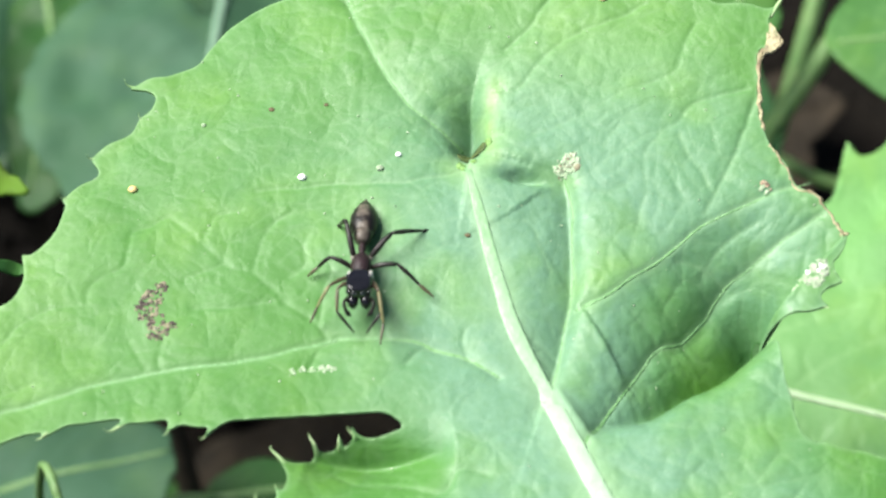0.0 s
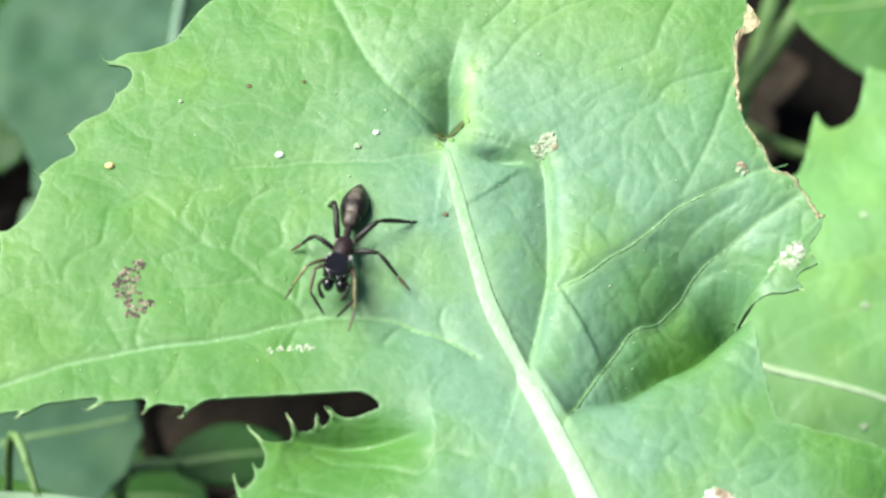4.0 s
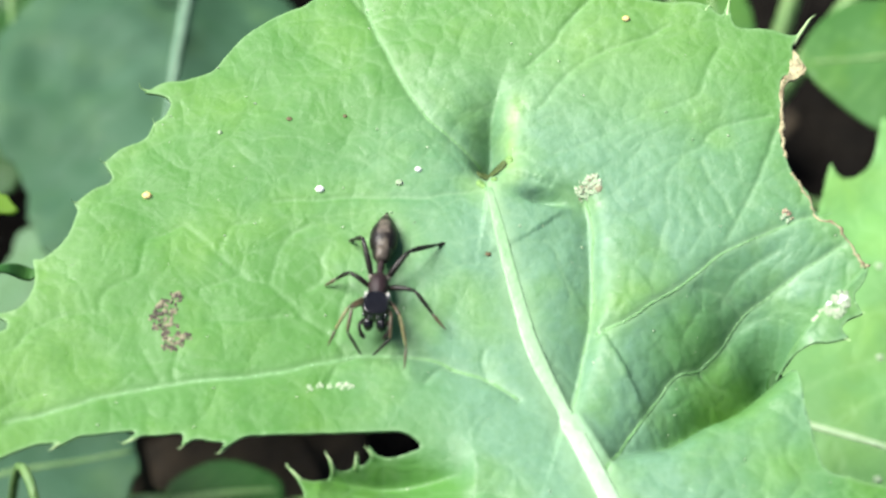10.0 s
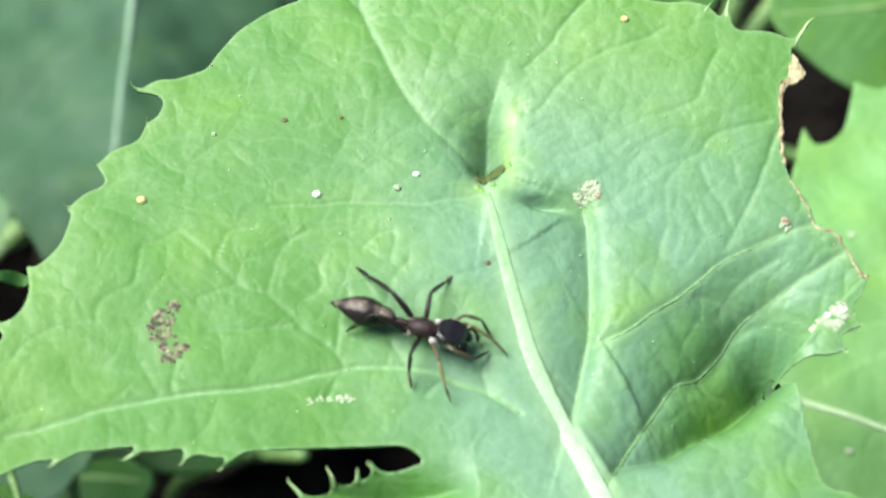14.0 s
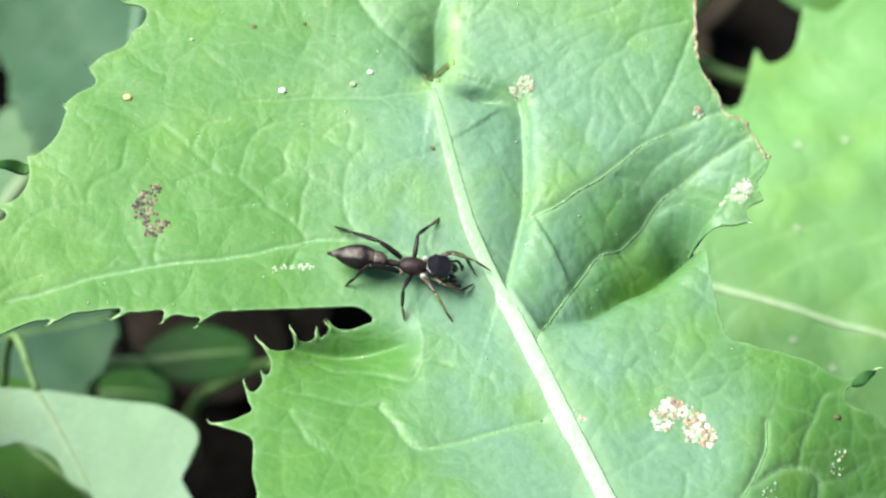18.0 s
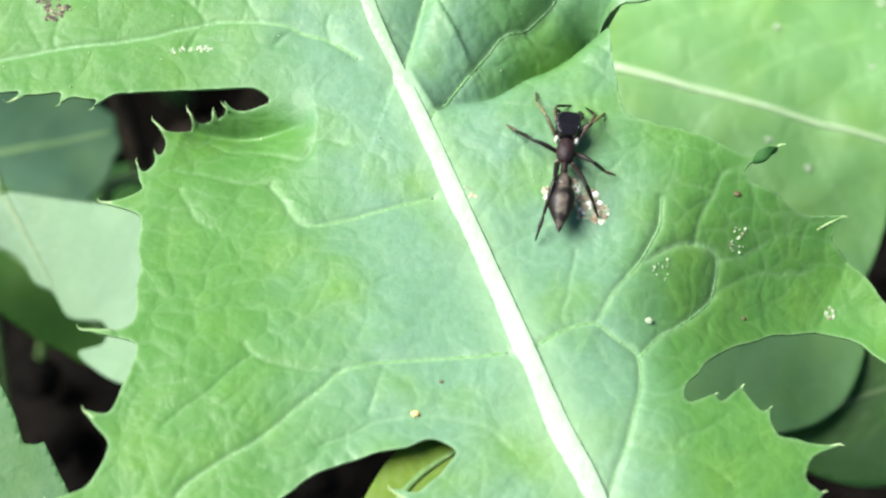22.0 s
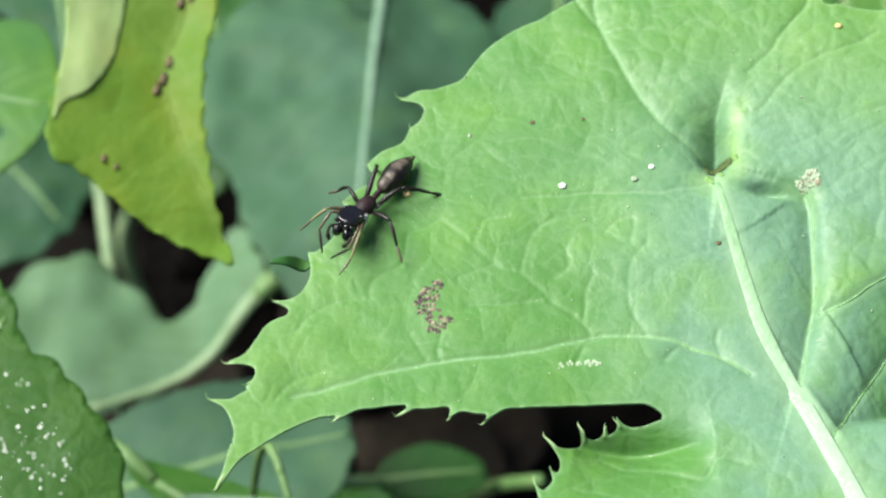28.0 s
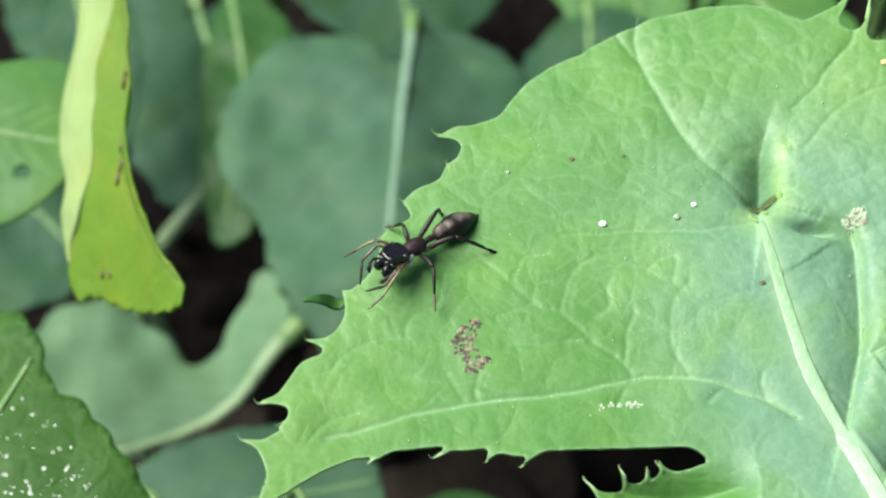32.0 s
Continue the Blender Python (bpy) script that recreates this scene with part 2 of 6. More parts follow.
DRY_RIM = plain("dry_rim", (0.15, 0.11, 0.06), (0.38, 0.35, 0.20), 12, 0.8, 0.0003)
SCAR_DARK = plain("dark_scar", (0.035, 0.026, 0.022), (0.12, 0.095, 0.07), 30, 0.8, 0.0004)
SCAR_TAN = plain("tan_scar", (0.11, 0.10, 0.065), (0.22, 0.20, 0.12), 24, 0.8)
SCAR_PALE = plain("pale_scar", (0.20, 0.30, 0.16), (0.42, 0.48, 0.34), 24, 0.8, 0.0003)
CHALK = plain("white_speck", (0.75, 0.76, 0.70), (0.85, 0.85, 0.80), 12, 0.7)
AMBER = plain("amber_speck", (0.55, 0.33, 0.10), (0.75, 0.60, 0.28), 14, 0.6)
BROWN_SPECK = plain("brown_speck", (0.05, 0.035, 0.013), (0.11, 0.08, 0.03), 20, 0.7)
BLACK = plain("glossy_black", (0.003, 0.0027, 0.003), (0.006, 0.005, 0.006), 40, 0.14, specular=0.5)
MAROON = plain("maroon_brown", (0.010, 0.005, 0.006), (0.024, 0.011, 0.012), 45, 0.42, 0.00006, specular=0.25)
LEG_DARK = plain("dark_leg", (0.004, 0.0035, 0.003), (0.014, 0.010, 0.008), 40, 0.35, specular=0.25)
LEG_MID = plain("brown_leg", (0.03, 0.02, 0.010), (0.085, 0.06, 0.03), 30, 0.4)
LEG_PALE = plain("amber_leg", (0.10, 0.09, 0.035), (0.24, 0.22, 0.10), 40, 0.4, through=0.2)
HAIR_WHITE = plain("white_hair", (0.30, 0.29, 0.26), (0.55, 0.53, 0.49), 60, 0.8)
JOINT = plain("pale_joint", (0.09, 0.085, 0.065), (0.20, 0.19, 0.15), 50, 0.6)
EYE = plain("eye_black", (0.003, 0.003, 0.004), (0.006, 0.006, 0.008), 10, 0.06, coat=1.0)


def abdomen_material():
    """Black at the sides, with a broad brownish-grey stripe along the back, broken by a few dark cross bands."""
    n = Nodes("banded_abdomen")
    c = n.coords(100.0)
    sep = n.node("ShaderNodeSeparateXYZ")
    n.put(c, sep.inputs[0])
    wave = n.math("SINE", n.math("MULTIPLY", n.math("ADD", sep.outputs[0], n.math("MULTIPLY", n.noise(c, 18, 3), 0.05)), 44.0))
    band = n.ramp(n.math("MULTIPLY", n.math("ADD", wave, 1.0), 0.5), (0.06, 0.15), (0.30, 1.0))
    wide = n.math("ADD", n.math("ABSOLUTE", sep.outputs[1]), n.math("MULTIPLY", n.math("SUBTRACT", n.noise(c, 14, 3), 0.5), 0.035))
    side = n.ramp(wide, (0.0, 1.0), (0.024, 0.80), (0.036, 0.04))
    mottled = n.ramp(n.noise(c, 34, 4), (0.35, 0.45), (0.65, 1.0))
    fac = n.math("MULTIPLY", n.math("MULTIPLY", band, side), mottled)
    colour = n.mix(fac, (0.006, 0.0045, 0.0045), (0.115, 0.095, 0.075))
    normal = n.bump(n.noise(c, 90, 3), 0.00005, 0.7)
    return n.finish(colour, 0.34, normal, specular=0.22)


ABDOMEN = abdomen_material()


# ---- mesh tools ----
def part(name, bm, material, parent=None, label="", smooth=True):
    me = bpy.data.meshes.new(name)
    bm.normal_update()
    bm.to_mesh(me)
    bm.free()
    me.materials.append(material)
    if smooth:
        me.shade_smooth()
    ob = new(name, me)
    ob.parent = parent
    if label:
        tagged(ob, label)
    return ob


def hash2(i, j, seed):
    v = np.sin(i * 127.1 + j * 311.7 + seed * 74.7) * 43758.5453
    return v - np.floor(v)


def ripple(x, y, scale, seed=0.0):
    """Smooth value noise from -1 to 1."""
    x, y = np.asarray(x, float) * scale, np.asarray(y, float) * scale
    i, j = np.floor(x), np.floor(y)
    u, v = x - i, y - j
    u, v = u * u * (3 - 2 * u), v * v * (3 - 2 * v)
    a = hash2(i, j, seed) * (1 - u) + hash2(i + 1, j, seed) * u
    b = hash2(i, j + 1, seed) * (1 - u) + hash2(i + 1, j + 1, seed) * u
    return (a * (1 - v) + b * v) * 2 - 1


def glide(points, n=5, closed=False):
    """A smooth curve through the points; a point that ends in a letter stays sharp."""
    pts = [np.array(p[:2], float) if isinstance(p[-1], str) else np.array(p, float) for p in points]
    sharp = [isinstance(p[-1], str) for p in points]
    out, m = [], len(pts)
    for k in range(m if closed else m - 1):
        p1, p2 = pts[k], pts[(k + 1) % m]
        p0 = pts[k - 1] if (k or closed) else p1
        p3 = pts[(k + 2) % m] if (closed or k + 2 < m) else p2
        t1 = (p2 - p1) if sharp[k] else (p2 - p0) / 2
        t2 = (p2 - p1) if sharp[(k + 1) % m] else (p3 - p1) / 2
        for s in range(n):
            u = s / n
            out.append((2 * u**3 - 3 * u**2 + 1) * p1 + (u**3 - 2 * u**2 + u) * t1 + (3 * u**2 - 2 * u**3) * p2 + (u**3 - u**2) * t2)
    if not closed:
        out.append(pts[-1])
    return np.array(out)


def near(px, py, line):
    """The distance of points from a polyline, and the nearest place on it."""
    best = np.full(px.shape, 1e9)
    qx, qy = px.copy(), py.copy()
    for (ax, ay), (bx, by) in zip(line[:-1], line[1:]):
        dx, dy = bx - ax, by - ay
        u = np.clip(((px - ax) * dx + (py - ay) * dy) / max(dx * dx + dy * dy, 1e-12), 0, 1)
        x, y = ax + u * dx, ay + u * dy
        d = np.hypot(px - x, py - y)
        better = d < best
        best, qx, qy = np.where(better, d, best), np.where(better, x, qx), np.where(better, y, qy)
    return best, qx, qy


def within(px, py, ring):
    inside = np.zeros(px.shape, bool)
    for (ax, ay), (bx, by) in zip(ring, np.roll(ring, -1, 0)):
        cross = (ay > py) != (by > py)
        inside ^= cross & (px < ax + (py - ay) * (bx - ax) / ((by - ay) if by != ay else 1e-9))
    return inside


def blade(name, ring, height, step, thick, material, parent, veins=(), bloom=None, flush=None, origin=(0.0, 0.0, 0.0), label="", holes=()):
    """A leaf blade of even thickness inside an outline on the plan, lifted to height(x, y)."""
    lo, hi = ring.min(0) - step, ring.max(0) + step
    nx, ny = int((hi[0] - lo[0]) / step) + 2, int((hi[1] - lo[1]) / step) + 2
    gx, gy = np.meshgrid(lo[0] + step * np.arange(nx), lo[1] + step * np.arange(ny), indexing="ij")
    inside = within(gx, gy, ring)
    rims = [np.vstack([ring, ring[:1]])]
    for hole in holes:
        inside &= ~within(gx, gy, hole)
        rims.append(np.vstack([hole, hole[:1]]))
    cell = inside[:-1, :-1] | inside[1:, :-1] | inside[1:, 1:] | inside[:-1, 1:]
    used = np.zeros_like(inside)
    for a, b in ((0, 0), (1, 0), (1, 1), (0, 1)):
        used[a : nx - 1 + a, b : ny - 1 + b] |= cell
    edge = used & ~inside
    ex, ey = gx[edge], gy[edge]
    best = np.full(ex.shape, 1e9)
    sx, sy = ex.copy(), ey.copy()
    for rim in rims:
        d, qx, qy = near(ex, ey, rim)
        sx, sy, best = np.where(d < best, qx, sx), np.where(d < best, qy, sy), np.minimum(d, best)
    gx[edge], gy[edge] = sx, sy
    index = -np.ones(inside.shape, int)
    index[used] = np.arange(used.sum())
    x, y = gx[used], gy[used]
    z = height(x, y)
    ox, oy, oz = origin
    top = np.stack([x - ox, y - oy, z - oz], 1) * CM
    low = top - (0, 0, thick * CM)
    i, j = np.nonzero(cell)
    quads = np.stack([index[i, j], index[i + 1, j], index[i + 1, j + 1], index[i, j + 1]], 1)
    n = len(top)
    sides = np.concatenate([quads[:, [a, (a + 1) % 4]] for a in range(4)])
    code, back = sides[:, 0].astype(np.int64) * n + sides[:, 1], sides[:, 1].astype(np.int64) * n + sides[:, 0]
    rim = sides[~np.isin(code, back)]
    rim_faces = np.stack([rim[:, 1], rim[:, 0], rim[:, 0] + n, rim[:, 1] + n], 1)
    me = bpy.data.meshes.new(name)
    me.from_pydata(np.vstack([top, low]).tolist(), [], np.vstack([quads, quads[:, ::-1] + n, rim_faces]).tolist())
    for attribute, value in (("vein", veins), ("bloom", bloom), ("flush", flush)):
        a = me.attributes.new(attribute, "FLOAT", "POINT")
        v = np.zeros(n)
        if attribute == "vein":
            if callable(value):
                v, value = value(x, y), ()
            for line, width in value:
                v = np.maximum(v, 0.45 * np.clip(1.25 - near(x, y, line)[0] / width, 0, 1))
        elif value is not None:
            v = value(x, y)
        a.data.foreach_set("value", np.concatenate([v, v]).astype(np.float32))
    me.materials.append(material)
    me.validate()
    me.shade_smooth()
    ob = new(name, me)
    ob.parent = parent
    if label:
        tagged(ob, label)
    return ob


def tube_bm(points, radii, sides=8, flat=1.0, bm=None):
    """A round rod along points (in metres) with a radius at each."""
    bm = bm or bmesh.new()
    pts = [Vector(p) for p in points]
    rings = []
    across = None
    for k, p in enumerate(pts):
        d = (pts[min(k + 1, len(pts) - 1)] - pts[max(k - 1, 0)]).normalized()
        if across is None:
            across = d.cross(Vector((0, 0, 1)))
            if across.length < 1e-3:
                across = d.cross(Vector((0, 1, 0)))
        across = (across - d * across.dot(d)).normalized()
        up = across.cross(d)
        r = radii[k] if k < len(radii) else radii[-1]
        rings.append([bm.verts.new(p + (across * math.cos(2 * math.pi * s / sides) + up * (flat * math.sin(2 * math.pi * s / sides))) * r) for s in range(sides)])
    for a, b in zip(rings[:-1], rings[1:]):
        for s in range(sides):
            bm.faces.new((a[s], a[(s + 1) % sides], b[(s + 1) % sides], b[s]))
    bm.faces.new(rings[0][::-1])
    bm.faces.new(rings[-1])
    bmesh.ops.recalc_face_normals(bm, faces=bm.faces)
    return bm


def bend(points, n=6):
    """A smooth 3D curve through points."""
    return glide([tuple(p) for p in points], n)


def ball_bm(size, seg=20, rings=12, shape=None, bm=None, centre=(0, 0, 0)):
    """An egg of half axes size; shape(x, y, z) bends the unit sphere first."""
    bm = bm or bmesh.new()
    made = bmesh.ops.create_uvsphere(bm, u_segments=seg, v_segments=rings, radius=1)["verts"]
    for v in made:
        x, y, z = v.co
        if shape:
            x, y, z = shape(x, y, z)
        v.co = Vector((x * size[0] + centre[0], y * size[1] + centre[1], z * size[2] + centre[2]))
    return bm


# ---- the ground ----
def make_ground():
    n = 60
    bm = bmesh.new()
    grid = [[bm.verts.new(((i / n - 0.5) * 0.4, (j / n - 0.5) * 0.4, 0.004 * float(ripple(i * 0.5, j * 0.5, 1.0, 3)) - 0.004)) for j in range(n + 1)] for i in range(n + 1)]
    for i in range(n):
        for j in range(n):
            bm.faces.new((grid[i][j], grid[i + 1][j], grid[i + 1][j + 1], grid[i][j + 1]))
    far = [(-2, -2), (2, -2), (2, 2), (-2, 2)]
    corner = [grid[0][0], grid[n][0], grid[n][n], grid[0][n]]
    outer = [bm.verts.new((x, y, -0.004)) for x, y in far]
    sides = [[grid[i][0] for i in range(n + 1)], [grid[n][j] for j in range(n + 1)], [grid[n - i][n] for i in range(n + 1)], [grid[0][n - j] for j in range(n + 1)]]
    for k in range(4):
        ring = sides[k]
        for a, b in zip(ring[: n // 2], ring[1 : n // 2 + 1]):
            bm.faces.new((a, outer[k], b))
        bm.faces.new((ring[n // 2], outer[k], outer[(k + 1) % 4]))
        for a, b in zip(ring[n // 2 : -1], ring[n // 2 + 1 :]):
            bm.faces.new((a, outer[(k + 1) % 4], b))
    bmesh.ops.recalc_face_normals(bm, faces=bm.faces)
    tagged(part("ground", bm, SOIL), "garden soil under the weeds, coloured dark for their shade", "soil", kind="structure")
    rng = random.Random(4)
    bm = bmesh.new()
    for _ in range(420):
        r = 0.0012 * (1 + 2.2 * rng.random() ** 3)
        x, y = rng.uniform(-0.1, 0.09), rng.uniform(-0.06, 0.1)
        made = bmesh.ops.create_icosphere(bm, subdivisions=1, radius=r)["verts"]
        for v in made:
            v.co = Vector((v.co.x * rng.uniform(0.7, 1.3) + x, v.co.y * rng.uniform(0.7, 1.3) + y, v.co.z * 0.8 + r * 0.3))
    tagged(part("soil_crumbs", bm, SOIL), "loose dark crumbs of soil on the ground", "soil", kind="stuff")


make_ground()

# ---- the leaf that carries the spider ----
UPPER_LEFT = [(-0.05, 1.97), (-0.26, 1.95), (-0.47, 1.90), (-0.68, 1.81), (-0.77, 1.76), (-0.90, 1.66), (-1.08, 1.55), (-1.21, 1.45), (-1.30, 1.33), (-1.38, 1.23), (-1.49, 1.17), (-1.61, 1.13), (-1.74, 1.09, "t"), (-1.60, 1.02), (-1.61, 0.94), (-1.67, 0.88, "t"), (-1.71, 0.78), (-1.83, 0.71), (-1.92, 0.62, "t"), (-1.87, 0.53), (-1.97, 0.44), (-2.05, 0.36, "t"), (-2.02, 0.30), (-2.04, 0.19), (-2.09, 0.09), (-2.19, 0.02), (-2.24, 0.01), (-2.20, -0.13), (-2.26, -0.26), (-2.32, -0.32), (-2.40, -0.33, "t"), (-2.31, -0.38), (-2.32, -0.43), (-2.42, -0.49), (-2.48, -0.61), (-2.53, -0.70), (-2.63, -0.76, "t"), (-2.49, -0.77), (-2.47, -0.82), (-2.52, -0.90, "t"), (-2.51, -0.93), (-2.59, -0.99), (-2.70, -1.00, "t"), (-2.60, -1.07), (-2.55, -1.16), (-2.56, -1.34)]
LEFT_TIP = [(-2.56, -1.25), (-2.61, -1.57, "t"), (-2.49, -1.38), (-2.37, -1.25), (-2.20, -1.13), (-2.01, -1.05), (-2.02, -1.10, "t"), (-1.93, -1.03), (-1.81, -1.01), (-1.62, -0.98), (-1.67, -1.05, "t"), (-1.55, -0.99), (-1.40, -0.99), (-1.39, -1.06, "t"), (-1.30, -1.00), (-1.19, -1.02), (-1.20, -1.08, "t"), (-1.09, -1.00), (-0.87, -0.97), (-0.51, -0.93), (-0.30, -0.92), (-0.21, -0.99)]
LOWER_LEFT = [(-0.26, -1.02), (-0.33, -1.03), (-0.43, -1.03), (-0.48, -1.005, "t"), (-0.47, -1.05), (-0.51, -1.07), (-0.53, -1.035, "t"), (-0.55, -1.08), (-0.62, -1.09), (-0.675, -1.04, "t"), (-0.65, -1.11), (-0.71, -1.15), (-0.79, -1.16), (-0.86, -1.12, "t"), (-0.79, -1.21), (-0.77, -1.28), (-0.79, -1.36), (-0.83, -1.34, "t"), (-0.82, -1.41), (-0.85, -1.47), (-0.88, -1.48), (-0.92, -1.42, "t"), (-0.89, -1.53), (-0.87, -1.62), (-1.08, -1.69, "t"), (-0.87, -1.79), (-0.84, -1.98), (-0.83, -2.20), (-0.83, -2.47), (-1.08, -2.52, "t"), (-0.81, -2.58), (-0.82, -2.75), (-0.85, -2.85), (-0.89, -2.99), (-1.01, -3.00, "t"), (-0.88, -3.18), (-0.95, -3.39), (-1.14, -3.49, "t")]
LOWER_SINUS = [(-0.91, -3.66), (-0.45, -3.58), (-0.16, -3.49), (0.03, -3.42), (0.19, -3.29), (0.41, -3.20), (0.64, -3.13), (0.78, -3.10), (0.87, -3.15), (0.86, -3.21), (0.78, -3.32), (0.69, -3.40), (0.56, -3.38, "t"), (0.65, -3.49), (0.36, -3.65), (-0.17, -3.84), (-0.58, -3.94, "t"), (-0.39, -4.30), (0.19, -4.65), (0.89, -4.92), (1.58, -5.28), (1.96, -5.55)]
RIGHT_LOW = [(2.27, -5.51), (2.56, -5.04), (3.15, -4.69), (3.57, -4.23, "t"), (3.09, -3.94), (2.71, -3.46), (2.77, -3.29, "t"), (2.68, -3.22), (2.73, -3.12), (2.86, -3.03, "t"), (2.59, -3.02), (2.52, -2.93), (2.52, -2.84, "t"), (2.47, -2.86), (2.38, -2.72, "t"), (2.26, -2.83), (2.23, -2.78, "t"), (2.09, -2.83), (2.08, -2.73), (2.16, -2.60), (2.29, -2.47), (2.46, -2.34), (2.69, -2.24), (2.90, -2.18), (3.09, -2.22), (3.21, -2.36), (3.49, -2.79), (3.95, -2.69, "t"), (3.72, -2.30)]
RIGHT_MID = [(3.35, -2.05), (3.16, -1.82), (2.98, -1.68), (3.03, -1.55, "t"), (2.79, -1.56), (2.64, -1.49), (2.46, -1.40), (2.66, -1.24, "t"), (2.48, -1.31), (2.37, -1.27), (2.21, -1.20), (1.99, -1.14), (1.82, -1.12), (1.76, -0.99), (1.74, -0.81), (1.71, -0.52), (1.65, -0.47), (1.68, -0.42), (1.75, -0.40), (1.82, -0.38), (1.97, -0.37, "t"), (1.95, -0.32), (1.99, -0.27), (2.07, -0.22, "t"), (2.04, -0.12)]
TOP_RIGHT = [(2.12, 0.01), (2.07, 0.14), (1.98, 0.28), (1.87, 0.35), (1.82, 0.47), (1.75, 0.58), (1.72, 0.70), (1.70, 0.96), (1.73, 1.14), (1.81, 1.15), (1.85, 1.21), (1.79, 1.31), (1.89, 1.49, "t"), (1.80, 1.39), (1.66, 1.44), (1.48, 1.47), (1.46, 1.61, "t"), (1.40, 1.52), (1.36, 1.60, "t"), (1.27, 1.62), (0.96, 1.66), (0.81, 1.69), (0.84, 1.99, "t"), (0.77, 1.77), (0.63, 1.81), (0.72, 2.01, "t"), (0.48, 1.84), (0.38, 1.87), (0.19, 1.95)]
MARGIN = UPPER_LEFT + LEFT_TIP + LOWER_LEFT + LOWER_SINUS + RIGHT_LOW + RIGHT_MID + TOP_RIGHT

MIDRIB_LINE = [(0.11, 0.57), (0.15, 0.41), (0.21, 0.14), (0.30, -0.23), (0.37, -0.47), (0.57, -0.94), (0.83, -1.55), (1.11, -2.25), (1.38, -2.95), (1.60, -3.43), (1.91, -4.39), (2.11, -5.53)]
MAIN_VEINS = [
    [(0.10, 0.70), (0.03, 0.74), (-0.08, 0.82), (-0.17, 0.89), (-0.27, 1.02), (-0.36, 1.19), (-0.45, 1.39), (-0.53, 1.60), (-0.56, 1.77), (-0.54, 1.93)],
    [(0.28, -0.73), (0.13, -0.63), (-0.03, -0.57), (-0.19, -0.51), (-0.38, -0.50), (-0.53, -0.50), (-0.72, -0.55), (-0.91, -0.60), (-1.07, -0.64), (-1.26, -0.67), (-1.45, -0.69), (-1.60, -0.73), (-1.82, -0.78), (-1.95, -0.84), (-2.09, -0.89), (-2.27, -0.96)],
    [(0.65, 0.46), (0.68, 0.32), (0.69, 0.15), (0.69, -0.04), (0.68, -0.22), (0.63, -0.41), (0.59, -0.62), (0.54, -0.82), (0.51, -0.93)],
    [(0.70, -1.13), (0.77, -1.00), (0.90, -0.80), (1.01, -0.63), (1.11, -0.50), (1.24, -0.43), (1.37, -0.30), (1.48, -0.14), (1.60, -0.06), (1.75, 0.04), (1.86, 0.10), (2.02, 0.20)],
    [(0.69, -0.34), (0.82, -0.28), (0.96, -0.18), (1.19, -0.02), (1.34, 0.11), (1.51, 0.21), (1.68, 0.28), (1.84, 0.34), (1.96, 0.37)],
    [(0.73, -1.62), (0.59, -1.66), (0.43, -1.71), (0.25, -1.77), (0.05, -1.81), (-0.04, -1.74), (-0.12, -1.61), (-0.17, -1.54)],
    [(1.15, -2.59), (1.00, -2.61), (0.82, -2.63), (0.62, -2.64), (0.41, -2.68), (0.27, -2.72), (0.16, -2.84), (0.05, -2.94), (-0.03, -3.03), (-0.17, -3.15), (-0.33, -3.26), (-0.47, -3.38), (-0.52, -3.45)],
    [(1.31, -2.53), (1.45, -2.44), (1.60, -2.39), (1.72, -2.47), (1.83, -2.57), (1.83, -2.78), (1.79, -2.95), (1.75, -3.11), (1.68, -3.30), (1.62, -3.45)],
    [(1.99, -1.59), (1.97, -1.75), (1.85, -1.99), (1.72, -2.16), (1.64, -2.32), (1.61, -2.39)],
    [(1.83, -2.57), (1.95, -2.43), (2.12, -2.27), (2.26, -2.10), (2.31, -1.89), (2.27, -1.83), (2.17, -1.82), (2.02, -1.88), (1.87, -2.00)],
]
